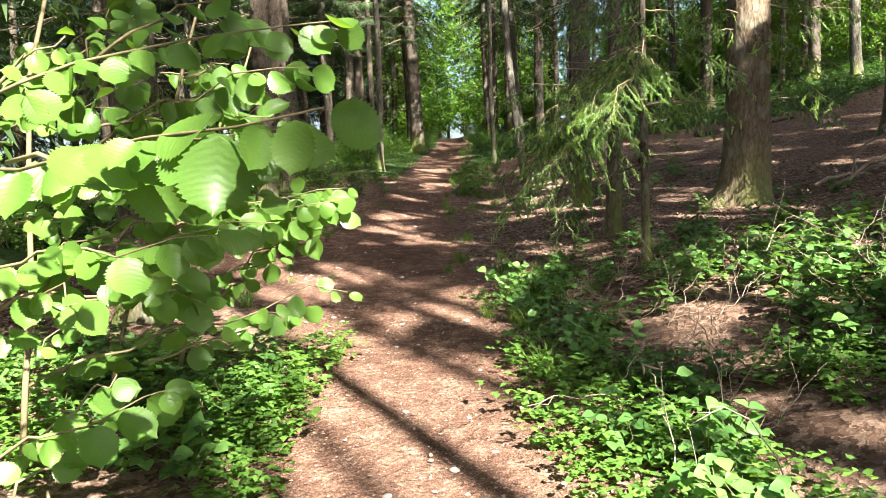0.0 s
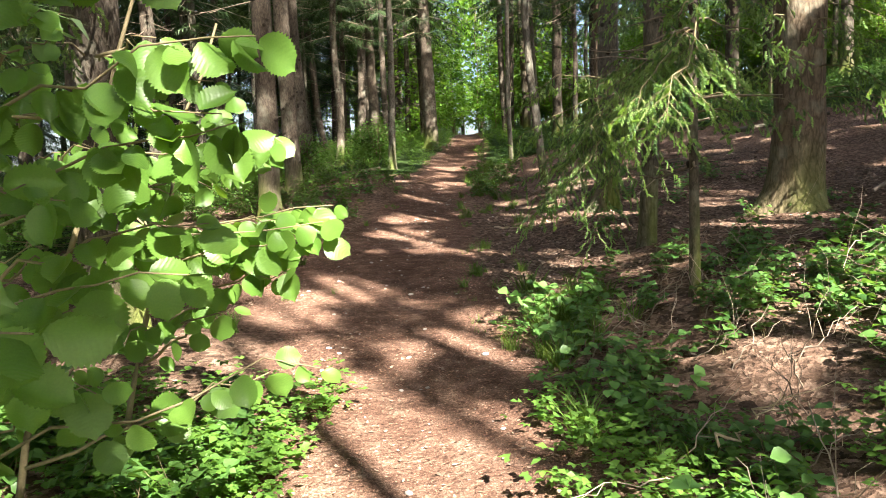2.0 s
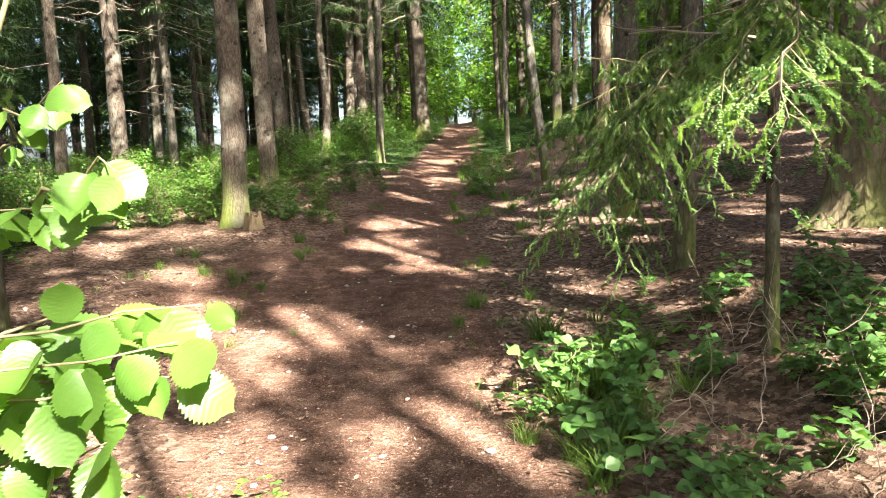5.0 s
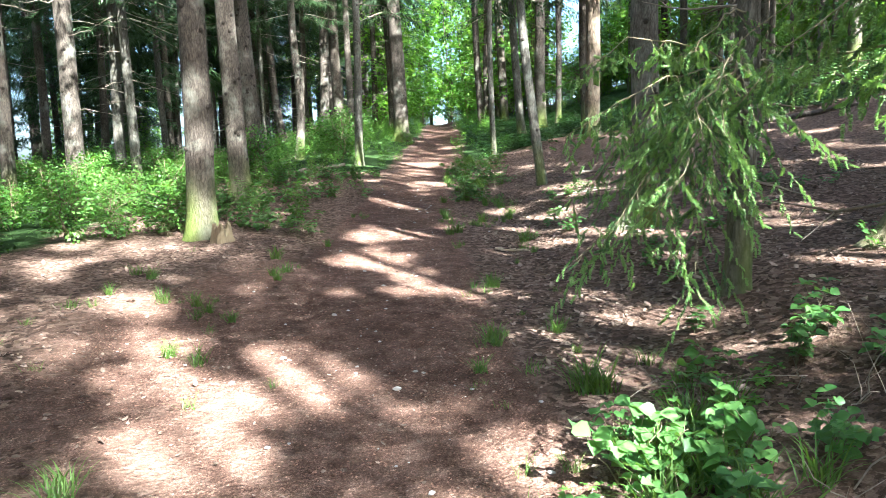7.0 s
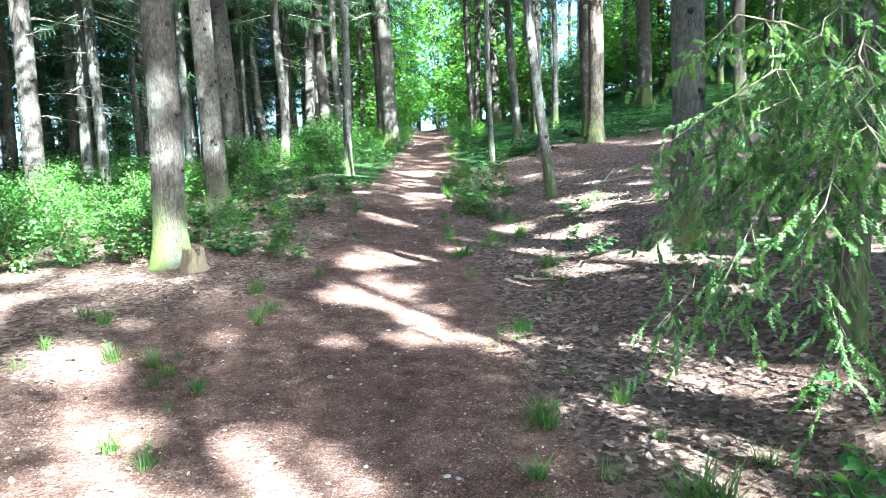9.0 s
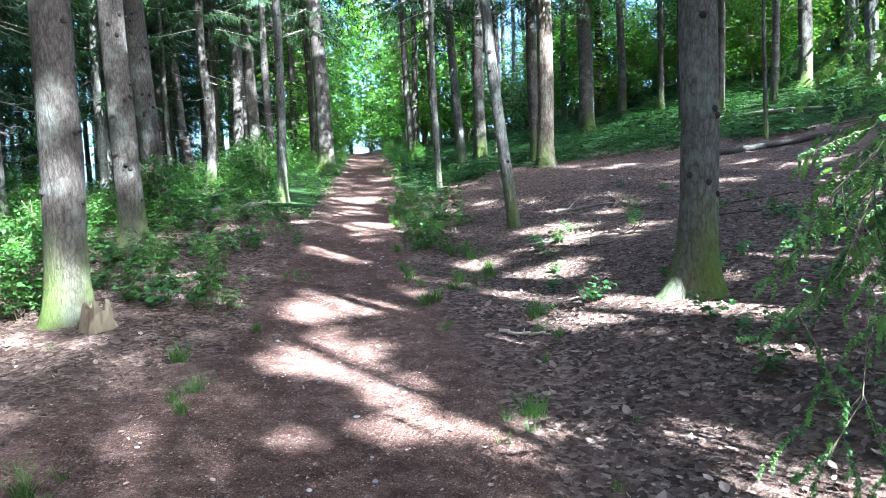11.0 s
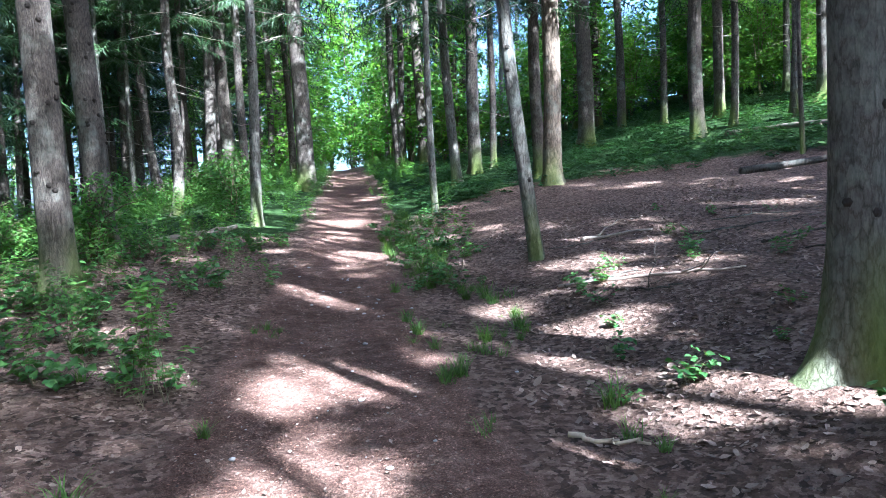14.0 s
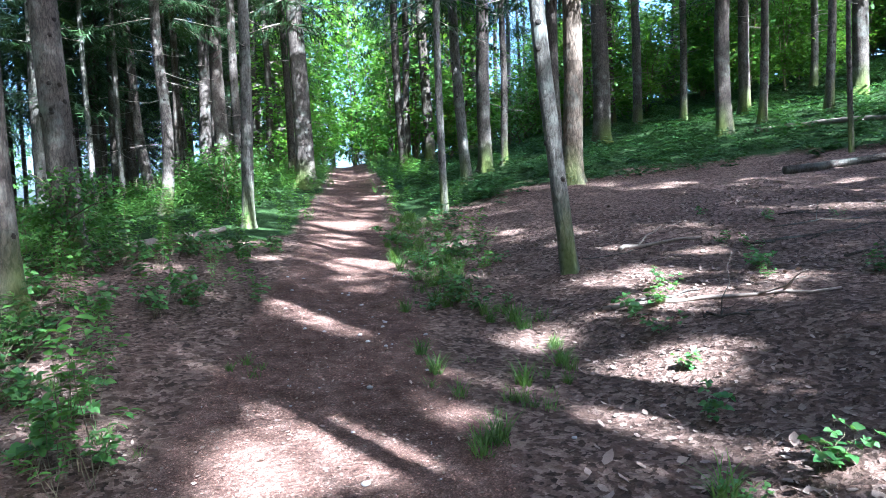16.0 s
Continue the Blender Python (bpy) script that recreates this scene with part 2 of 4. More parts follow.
def merged(template, turns, places, sizes):
    """Copies of a template (verts, faces) in one pair of arrays."""
    v, f = template
    v, f = np.asarray(v, float), np.asarray(f, int)
    sizes = np.asarray(sizes, float)
    sizes = sizes[:, None, None] if sizes.ndim == 1 else sizes[:, None, :]
    out = np.einsum("nij,nkj->nki", turns, v[None] * sizes) + np.asarray(places)[:, None, :]
    faces = f[None] + (np.arange(len(out)) * len(v))[:, None, None]
    return out.reshape(-1, 3), faces.reshape(-1, f.shape[1])


def joined(*pieces):
    vs, fs, k = [], [], 0
    for v, f in pieces:
        vs.append(np.asarray(v, float))
        fs.extend((np.asarray(f, int) + k).tolist())
        k += len(v)
    return np.concatenate(vs), fs


def tube(points, radii, sides=6, wobble=0.0, close=True):
    """A tapered tube along points."""
    p, r = np.asarray(points, float), np.asarray(radii, float)
    d = np.gradient(p, axis=0)
    fr = frames_from(d)
    a = np.arange(sides) * 2 * np.pi / sides
    ring = np.cos(a)[None, :, None] * fr[:, None, :, 0] + np.sin(a)[None, :, None] * fr[:, None, :, 2]
    rr = r[:, None] * (1 + wobble * rng.normal(size=(len(p), sides)))
    v = (p[:, None, :] + ring * rr[:, :, None]).reshape(-1, 3)
    i, j = np.meshgrid(np.arange(len(p) - 1), np.arange(sides), indexing="ij")
    k = (j + 1) % sides
    f = np.stack([i * sides + j, i * sides + k, (i + 1) * sides + k, (i + 1) * sides + j], -1).reshape(-1, 4)
    # end caps as degenerate-free fans
    if close:
        v = np.concatenate([v, p[:1], p[-1:]])
        n0, n1 = len(v) - 2, len(v) - 1
        last = (len(p) - 1) * sides
        f = f.tolist() + [[(s + 1) % sides, s, n0] for s in range(sides)] + [[last + s, last + (s + 1) % sides, n1] for s in range(sides)]
    else:
        f = f.tolist()
    return v, f


def join_mixed(pieces):
    vs, fs, k = [], [], 0
    for v, f in pieces:
        vs.append(np.asarray(v, float))
        fs.extend([[q + k for q in face] for face in f])
        k += len(v)
    return np.concatenate(vs), fs


def bent(a, b, sag=0.0, jitter=0.0, count=6):
    """Points from a to b, sagging in the middle and slightly crooked."""
    s = np.linspace(0, 1, count)[:, None]
    p = np.asarray(a, float) * (1 - s) + np.asarray(b, float) * s
    p[:, 2] -= sag * 4 * (s * (1 - s))[:, 0]
    p[1:-1] += rng.normal(size=(count - 2, 3)) * jitter
    return p


# ---- the lie of the land ----
ALONG_Y = (-400, -10, 0, 6, 9, 12, 14, 17, 20, 25, 32.5, 45, 55, 65, 100, 400)
ALONG_Z = (-12, -0.5, 0, 0.34, 0.51, 0.70, 0.85, 1.04, 1.36, 1.85, 2.6, 3.7, 4.35, 4.6, 4.8, 6)
ACROSS_X = (-400, -40, -6, -3, -1.5, 1.2, 2.3, 4.5, 7.7, 10.4, 17, 40, 400)
ACROSS_Z = (-6, -0.6, 0, 0.12, 0.03, 0, 0.27, 0.6, 1.0, 1.6, 3.4, 7.5, 20)


def softly(x, xs, zs, width):
    o = np.linspace(-1.5, 1.5, 9)
    w = np.exp(-o * o)
    return sum(wi * np.interp(x + width * oi, xs, zs) for wi, oi in zip(w, o)) / w.sum()


def path_middle(y):
    return softly(y, (-20, 0, 3, 6, 9, 14, 18, 25, 33, 55, 90), (0.2, 0.05, -0.08, -0.42, -0.7, -0.65, -0.5, -0.05, 0.5, 1.2, 1.0), 1.0)


def swell(x, y):
    """Slow unevenness of the ground, less on the path."""
    off = np.clip((np.abs(x - path_middle(y)) - 0.5) / 1.2, 0.1, 1)
    n = np.sin(1.3 * x + 0.7 * np.sin(0.9 * y)) * np.sin(1.1 * y + 0.5 * x) + 0.5 * np.sin(2.9 * x + 1.7 * y) * np.sin(2.3 * y - 1.9 * x)
    fade = np.clip(1 - np.hypot(x, y) / 90, 0, 1)
    return 0.045 * n * off * fade


def height(x, y):
    x, y = np.asarray(x, float), np.asarray(y, float)
    z = softly(y, ALONG_Y, ALONG_Z, 1.5) + softly(x, ACROSS_X, ACROSS_Z, 0.5)
    z = z - 0.2 * np.clip(-x - 2, 0, 12) * np.clip((y - 18) / 15, 0, 1)
    z = z - 0.03 * np.exp(-((x - path_middle(y)) / 0.5) ** 2)
    z = z + swell(x, y)
    return float(z) if z.ndim == 0 else z


def ground():
    def steps(lo, hi, fine_lo, fine_hi, step):
        mid = np.arange(fine_lo, fine_hi + 1e-6, step)
        up = fine_hi + (hi - fine_hi) * (np.linspace(0, 1, 60)[1:] ** 3)
        down = fine_lo - (fine_lo - lo) * (np.linspace(0, 1, 50)[1:] ** 3)
        return np.concatenate([down[::-1], mid, up])
    xs, ys = steps(-900, 900, -7, 8, 0.075), steps(-600, 1500, 0, 30, 0.085)
    x, y = np.meshgrid(xs, ys, indexing="ij")
    z = height(x.ravel(), y.ravel())
    x, y = x.ravel(), y.ravel()
    near = (np.abs(x) < 9) & (y > -3) & (y < 34)
    z[near] += np.array([0.016 * noise.noise((a * 6, b * 6, 0)) + 0.009 * noise.noise((a * 17, b * 17, 3)) for a, b in zip(x[near], y[near])])
    c = path_middle(y)
    half = softly(y, (-5, 2, 5, 8, 14, 20, 60), (0.8, 0.66, 0.7, 0.8, 0.7, 0.5, 0.45), 1.0)
    on_path = np.clip(1.0 - (np.abs(x - c) - half) / 0.35, 0, 1)
    trodden = np.clip(1.2 - np.hypot((x + 1.7) / 1.6, (y - 9.2) / 3.6), 0, 0.85)      # the wide bare place on the left
    on_path = np.maximum(on_path, trodden)
    herb = np.clip((y - 19) / 4, 0, 1) * np.clip((np.abs(x - c) - half - 0.2) / 0.6, 0, 1) * np.clip((y - 19 - np.clip(6.5 - np.abs(x - 5), 0, 5)) / 3, 0.0, 1)
    herb = np.maximum(herb, np.clip((-x - 4.2) / 1.5, 0, 1) * np.clip((y - 7) / 3, 0, 1) * 0.8)
    herb = np.maximum(herb, np.clip((np.hypot(x, y - 15) - 45) / 10, 0, 1))
    i, j = np.meshgrid(np.arange(len(xs) - 1), np.arange(len(ys) - 1), indexing="ij")
    k = len(ys)
    f = np.stack([i * k + j, (i + 1) * k + j, (i + 1) * k + j + 1, i * k + j + 1], -1).reshape(-1, 4)
    me = mesh_of("ground", np.stack([x, y, z], 1), f, FLOOR, path=on_path, herb=herb)
    tagged(new("ground", me), "brown earth path through leaf litter on the forest floor", "ground", kind="structure")


ground()


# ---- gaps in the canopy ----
# spots on the ground chosen to be sunlit (x, y, radius): crown sprays in the sun's way to them are cut out
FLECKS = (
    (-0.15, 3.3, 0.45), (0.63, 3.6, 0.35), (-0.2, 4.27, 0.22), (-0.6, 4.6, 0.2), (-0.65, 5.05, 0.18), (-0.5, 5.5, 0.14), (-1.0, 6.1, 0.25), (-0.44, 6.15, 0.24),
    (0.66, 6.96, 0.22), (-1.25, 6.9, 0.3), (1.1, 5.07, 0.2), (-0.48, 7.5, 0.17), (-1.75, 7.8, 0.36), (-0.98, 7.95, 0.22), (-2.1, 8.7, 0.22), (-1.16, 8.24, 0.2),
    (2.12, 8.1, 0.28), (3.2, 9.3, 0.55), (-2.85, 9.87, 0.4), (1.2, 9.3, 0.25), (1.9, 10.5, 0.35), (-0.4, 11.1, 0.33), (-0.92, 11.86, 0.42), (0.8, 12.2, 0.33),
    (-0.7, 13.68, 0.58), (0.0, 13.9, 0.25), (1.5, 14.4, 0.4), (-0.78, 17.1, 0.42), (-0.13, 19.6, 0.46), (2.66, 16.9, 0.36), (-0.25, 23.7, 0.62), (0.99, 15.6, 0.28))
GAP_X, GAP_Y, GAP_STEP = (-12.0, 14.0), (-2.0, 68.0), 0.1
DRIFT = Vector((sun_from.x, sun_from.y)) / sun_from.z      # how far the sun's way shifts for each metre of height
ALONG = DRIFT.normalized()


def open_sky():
    """A plan of the ground: where sun is let through the crowns, set by noise, chosen zones and FLECKS."""
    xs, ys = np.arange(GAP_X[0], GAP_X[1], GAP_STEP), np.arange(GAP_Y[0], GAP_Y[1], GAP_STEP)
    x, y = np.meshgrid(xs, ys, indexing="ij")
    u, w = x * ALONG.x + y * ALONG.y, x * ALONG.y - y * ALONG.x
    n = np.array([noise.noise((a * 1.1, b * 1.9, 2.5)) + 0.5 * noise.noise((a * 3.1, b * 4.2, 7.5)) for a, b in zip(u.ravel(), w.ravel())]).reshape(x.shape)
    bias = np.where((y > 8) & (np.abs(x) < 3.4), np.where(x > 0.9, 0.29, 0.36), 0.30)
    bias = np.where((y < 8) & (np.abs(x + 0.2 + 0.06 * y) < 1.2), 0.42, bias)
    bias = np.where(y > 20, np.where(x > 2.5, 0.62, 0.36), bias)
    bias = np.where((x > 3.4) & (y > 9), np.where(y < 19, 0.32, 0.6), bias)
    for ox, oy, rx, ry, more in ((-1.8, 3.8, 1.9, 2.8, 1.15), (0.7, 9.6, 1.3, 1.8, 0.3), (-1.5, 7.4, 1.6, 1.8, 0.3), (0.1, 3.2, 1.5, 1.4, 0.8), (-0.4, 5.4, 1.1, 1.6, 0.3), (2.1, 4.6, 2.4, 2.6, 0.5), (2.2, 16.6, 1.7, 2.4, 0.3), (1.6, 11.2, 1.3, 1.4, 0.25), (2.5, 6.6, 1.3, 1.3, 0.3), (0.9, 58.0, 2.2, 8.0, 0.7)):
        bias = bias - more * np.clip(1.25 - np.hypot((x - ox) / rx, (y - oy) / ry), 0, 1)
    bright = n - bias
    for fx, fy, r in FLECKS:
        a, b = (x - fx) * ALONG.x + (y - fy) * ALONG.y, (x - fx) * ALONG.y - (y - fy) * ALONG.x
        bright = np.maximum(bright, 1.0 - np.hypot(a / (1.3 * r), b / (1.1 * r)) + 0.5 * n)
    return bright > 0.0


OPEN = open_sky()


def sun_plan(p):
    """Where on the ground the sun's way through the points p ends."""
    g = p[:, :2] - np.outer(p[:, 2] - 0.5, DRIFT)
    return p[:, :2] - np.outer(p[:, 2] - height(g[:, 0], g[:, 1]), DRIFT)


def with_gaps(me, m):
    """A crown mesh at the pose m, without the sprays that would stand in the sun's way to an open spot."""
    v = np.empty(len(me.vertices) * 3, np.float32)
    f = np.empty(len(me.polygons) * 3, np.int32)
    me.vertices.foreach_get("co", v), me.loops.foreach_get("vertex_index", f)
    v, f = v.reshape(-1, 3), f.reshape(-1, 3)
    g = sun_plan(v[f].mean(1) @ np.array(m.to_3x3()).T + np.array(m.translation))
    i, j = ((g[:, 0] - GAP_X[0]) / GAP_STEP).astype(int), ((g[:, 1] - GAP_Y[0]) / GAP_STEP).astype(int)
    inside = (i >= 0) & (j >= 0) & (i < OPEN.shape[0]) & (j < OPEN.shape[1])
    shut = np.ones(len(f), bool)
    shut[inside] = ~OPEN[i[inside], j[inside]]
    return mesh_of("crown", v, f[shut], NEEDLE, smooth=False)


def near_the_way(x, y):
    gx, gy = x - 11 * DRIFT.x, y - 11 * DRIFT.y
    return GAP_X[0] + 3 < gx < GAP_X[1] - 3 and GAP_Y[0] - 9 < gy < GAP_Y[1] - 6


# ---- trees ----
def trunk_mesh(d, tall, lean_x=0.0, lean_y=0.0, flare=1.0, mat=SPRUCE_BARK, crook=0.03, knots=10, sides=22, ridges=0.0):
    """A tapered trunk with root flare, an uneven surface and the stubs of lost branches."""
    z = np.concatenate([np.linspace(-0.35, 0.9, 12), 0.9 + (tall - 0.9) * np.linspace(0, 1, 22)[1:] ** 1.25])
    up = np.clip(z / tall, 0, 1)
    r = 0.5 * d * (1 - 0.80 * up ** 1.1)
    a = np.arange(sides) * 2 * np.pi / sides
    phase = rng.uniform(0, 6.28, 4)
    lobes = 0.6 + 0.4 * np.cos(a[None] * int(rng.integers(3, 6)) + phase[0])
    foot = np.exp(-np.clip(z, -0.3, None) / 0.22)[:, None]
    rr = r[:, None] * (1 + flare * 0.62 * foot * lobes + 0.035 * np.sin(3 * a[None] + 2.1 * z[:, None] + phase[1]) + 0.02 * np.sin(5 * a[None] - 4 * z[:, None] + phase[2]))
    rr *= 1 + 0.012 * rng.normal(size=rr.shape) + ridges * (0.5 + 0.5 * np.sin(a[None] * 9 + np.sin(z[:, None] * 3)))
    cx = lean_x * z / 5.0 + crook * np.sin(z * 0.8 + phase[3]) - crook * math.sin(phase[3])
    cy = lean_y * z / 5.0 + crook * np.cos(z * 0.7 + phase[2]) - crook * math.cos(phase[2])
    v = np.stack([cx[:, None] + rr * np.cos(a), cy[:, None] + rr * np.sin(a), np.repeat(z[:, None], sides, 1)], 2).reshape(-1, 3)
    i, j = np.meshgrid(np.arange(len(z) - 1), np.arange(sides), indexing="ij")
    k = (j + 1) % sides
    f = np.stack([i * sides + j, i * sides + k, (i + 1) * sides + k, (i + 1) * sides + j], -1).reshape(-1, 4).tolist()
    pieces = [(v, f)]
    for _ in range(knots):
        h, b = rng.uniform(0.7, 6.5), rng.uniform(0, 6.28)
        rad = np.interp(h, z, r)
        c0 = np.array([np.interp(h, z, cx), np.interp(h, z, cy), h])
        out = np.array([math.cos(b), math.sin(b), 0.25])
        pieces.append(tube([c0 + out * rad * 0.8, c0 + out * (rad + 0.004), c0 + out * (rad + rng.uniform(0.008, 0.02))], [0.040, 0.030, 0.018], 6))
    v, f = join_mixed(pieces)
    moss = np.clip(1.0 - (v[:, 2] - 0.15) / 0.75, 0, 1) * np.clip(0.72 + 0.55 * np.sin(2 * np.arctan2(v[:, 1], v[:, 0]) + phase[0]), 0, 1)
    return mesh_of("trunk", v, f, mat, moss=moss, knot=np.arange(len(v)) >= len(rr) * sides), (lambda h: np.array([np.interp(h, z, cx), np.interp(h, z, cy), h])), (lambda h: float(np.interp(h, z, r)))


def dead_twigs_mesh(axis, radius, lo, hi, count, reach=1.0):
    """Bare, brittle side branches that stand out below the crown."""
    pieces = []
    for _ in range(count):
        h, b = rng.uniform(lo, hi), rng.uniform(0, 6.28)
        out = np.array([math.cos(b), math.sin(b), rng.uniform(-0.35, 0.15)])
        ln = reach * rng.uniform(0.3, 1.3)
        a0 = axis(h) + out * radius(h) * 0.7
        a1 = a0 + out * ln
        line = bent(a0, a1, rng.uniform(-0.06, 0.10) * ln, 0.02 * ln, 5)
        pieces.append(tube(line, np.linspace(0.011, 0.003, 5), 4, close=False))
        for _ in range(int(rng.integers(1, 4))):
            s = int(rng.integers(1, 4))
            side = np.array([rng.normal(), rng.normal(), rng.normal() * 0.5 - 0.2])
            pieces.append(tube(bent(line[s], line[s] + (out * 0.6 + 0.5 * side) * ln * 0.35, 0, 0.01, 3), [0.005, 0.003, 0.002], 3, close=False))
    v, f = join_mixed(pieces)
    return mesh_of("dead_brush", v, f, DEAD_WOOD)


def feather(width=0.42, blades=5):
    """A flat spray of needled twigs: a narrow middle blade and slanting side blades."""
    v, f = [(-0.035, 0, 0), (0.035, 0, 0), (0.0, 1.0, -0.08)], [(0, 1, 2)]
    for i in range(blades):
        s = (i + 0.5) / blades
        for side in (-1, 1):
            k = len(v)
            w = width * (1 - 0.6 * s)
            v += [(0, s * 0.9, -0.05 * s), (0, s * 0.9 + 0.10, -0.05 * s), (side * w, s * 0.9 + 0.28, -0.10 - 0.05 * s)]
            f.append((k, k + 1, k + 2) if side > 0 else (k + 1, k, k + 2))
    return np.array(v), np.array(f)


def crown_mesh(lo, hi, reach, whorls, droop, thin=1.0, dense=3.2, big=1.15):
    """A spruce crown about the z axis: whorls of drooping boughs, each with hanging sprays of needles."""
    at, way, size = [], [], []
    sticks = []
    for h in np.linspace(lo, hi, whorls):
        s = (h - lo) / (hi - lo)
        ln = reach * (1 - s) ** 0.75 * (0.55 + 0.45 * min(1.0, s * 6 + 0.3)) + 0.25
        for b in rng.uniform(0, 1) + np.arange(5) * 1.2566 + rng.normal(size=5) * 0.25:
            if rng.random() > thin:
                continue
            l2 = ln * rng.uniform(0.65, 1.15)
            out = np.array([math.cos(b), math.sin(b), 0.0])
            n = max(4, int(l2 * dense))
            q = np.linspace(0.18, 1, n)
            p = out[None] * (q * l2)[:, None] + np.array([0, 0, h]) + np.array([0, 0, 1.0])[None] * (-droop * l2 * q ** 1.6 + 0.12 * l2 * q ** 4)[:, None]
            sticks.append(tube(p[:: max(1, n // 4)], np.linspace(0.02, 0.006, len(p[:: max(1, n // 4)])), 3, close=False))
            for side in (-1, 1):
                cross = np.array([-out[1], out[0], 0]) * side
                d = out * 0.7 + cross + np.array([0, 0, -0.55]) + rng.normal(size=(n, 3)) * 0.25
                at.append(p + rng.normal(size=p.shape) * 0.03)
                way.append(d)
                size.append(big * (0.34 + 0.13 * l2 * (1.1 - q) + 0.08 * rng.random(n)))
            at.append(p[-1:])
            way.append(out[None] + np.array([[0, 0, -0.3]]))
            size.append(np.array([0.45]))
    at, way, size = np.concatenate(at), np.concatenate(way), np.concatenate(size)
    v, f = merged(feather(0.42, 4), frames_from(way, rng.normal(size=len(way)) * 0.5), at, size)
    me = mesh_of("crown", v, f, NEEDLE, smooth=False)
    sv, sf = join_mixed(sticks)
    return me, mesh_of("limb_frame", sv, sf, DEAD_WOOD)


CROWNS = [crown_mesh(6.0, 21, 2.4, 24, 0.35, 0.8), crown_mesh(8.0, 24, 3.0, 26, 0.30, 0.95), crown_mesh(4.2, 19, 2.2, 26, 0.45, 0.9), crown_mesh(9.5, 23, 2.9, 24, 0.28, 0.95)]
FAR_CROWNS = [crown_mesh(4.0, 21, 2.6, 18, 0.40, 0.75, 2.2, 1.5), crown_mesh(6.0, 23, 2.8, 17, 0.35, 0.75, 2.2, 1.5), crown_mesh(8.5, 24, 2.8, 15, 0.3, 0.75, 2.2, 1.5)]
DENSE_CROWNS = [crown_mesh(2.6, 21, 3.4, 26, 0.40, 0.95, 3.6, 1.15), crown_mesh(4.5, 23, 3.6, 24, 0.35, 0.95, 3.6, 1.15)]


def spruce(x, y, d, lean=0.0, tall=22.0, crown=None, label="", mat=SPRUCE_BARK, twigs=14, name="spruce_tree", flare=1.0, knots=10, group="trees of the spruce wood", reach=1.0, low=1.6, crook=0.03, lean_y=0.0, ridges=0.0, bare=False, far=False, dense=False):
    tree = base_of(name, x, y)
    me, axis, radius = trunk_mesh(d, tall, lean, lean_y, flare, mat, crook, knots, 12 if far else 22, ridges)
    part("trunk", me, tree)
    if twigs:
        part("dead_brush", dead_twigs_mesh(axis, radius, low, 8.0, twigs, reach), tree, "bare brittle grey twigs", kind="stuff")
    if not bare:
        kinds = DENSE_CROWNS if dense else FAR_CROWNS if far else CROWNS
        k = int(rng.integers(0, len(kinds))) if crown is None else crown
        s = tall / 22.0
        top = axis(12.0)
        turn = Matrix.Translation((top[0], top[1], 0)) @ pose(0, 0, 0, 0, 0, rng.uniform(0, 360)) @ Matrix.Diagonal((s, s, s, 1))
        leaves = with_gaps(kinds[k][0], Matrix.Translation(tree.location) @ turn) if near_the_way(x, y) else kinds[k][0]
        c = part("crown", leaves, tree, "dark green needled crown", turn, "stuff")
        if not far:
            part("limb_frame", kinds[k][1], c, kind="stuff")
    tagged(tree, label or "tall spruce with brown flaky bark and bare lower twigs", "tree", group)
    return tree


# left of the path
spruce(-3.05, 13.15, 0.35, -0.05, 24, 1, "tall spruce with knotty brown bark beside a broken stump", twigs=6, low=3.0, knots=48)
spruce(-3.42, 16.9, 0.35, -0.12, 24, 3, "tall grey-barked spruce with a mossy foot", twigs=4, low=4, knots=48, flare=1.4)
spruce(-3.82, 20.15, 0.38, -0.20, 24, 1, "tall spruce with brown bark behind a mossy one", twigs=5, low=3.5, knots=44)
spruce(-5.6, 34.5, 0.34, -0.75, 20, None, "dark leaning tree trunk in the wood", twigs=6, crook=0.12)
spruce(-4.4, 29.5, 0.30, 0.12, 18, None, "crooked slender trunk with mossy bark", twigs=12, crook=0.14)
spruce(-3.3, 33.0, 0.42, -0.13, 23, None, twigs=26, reach=1.3)
spruce(-2.55, 29.9, 0.24, -0.1, 20, None, twigs=26, reach=1.3)
spruce(-1.85, 23.2, 0.21, -0.02, 18, 3, "slender pale-barked trunk at the edge of the path", mat=PALE_BARK, twigs=8, knots=14)
spruce(-2.1, 45.0, 0.42, -0.15, 23, None, mat=PALE_BARK)
spruce(-1.45, 36.5, 0.27, -0.15, 21, None)
spruce(-0.95, 32.4, 0.54, -0.15, 25, None, "stout dark spruce close beside the path", twigs=8)
spruce(-6.98, 18.49, 0.35, -0.15, 24, None, twigs=22, reach=1.2)
spruce(-8.48, 23.53, 0.20, 0, 18, None, twigs=20)
spruce(-7.07, 20.99, 0.25, -0.05, 21, None, mat=PALE_BARK, twigs=24)
spruce(-6.55, 20.48, 0.22, -0.06, 20, None, mat=PALE_BARK, twigs=22)
spruce(-7.84, 26.51, 0.20, -0.1, 19, None, mat=PALE_BARK, twigs=20)
spruce(-7.59, 17.2, 0.24, 0, 20, None, twigs=14)
spruce(-6.5, 31.1, 0.16, -0.1, 17, None, "thin pale sunlit trunk deep in the wood", mat=PALE_BARK)
spruce(-5.98, 32.2, 0.18, -0.15, 18, None, "thin pale sunlit trunk deep in the wood", mat=PALE_BARK)
spruce(-6.0, 42.6, 0.36, -0.15, 22, None)
spruce(-2.44, 6.15, 0.40, -0.04, 23, 1, "stout reddish trunk behind the hazel bush", twigs=10, low=2.4)
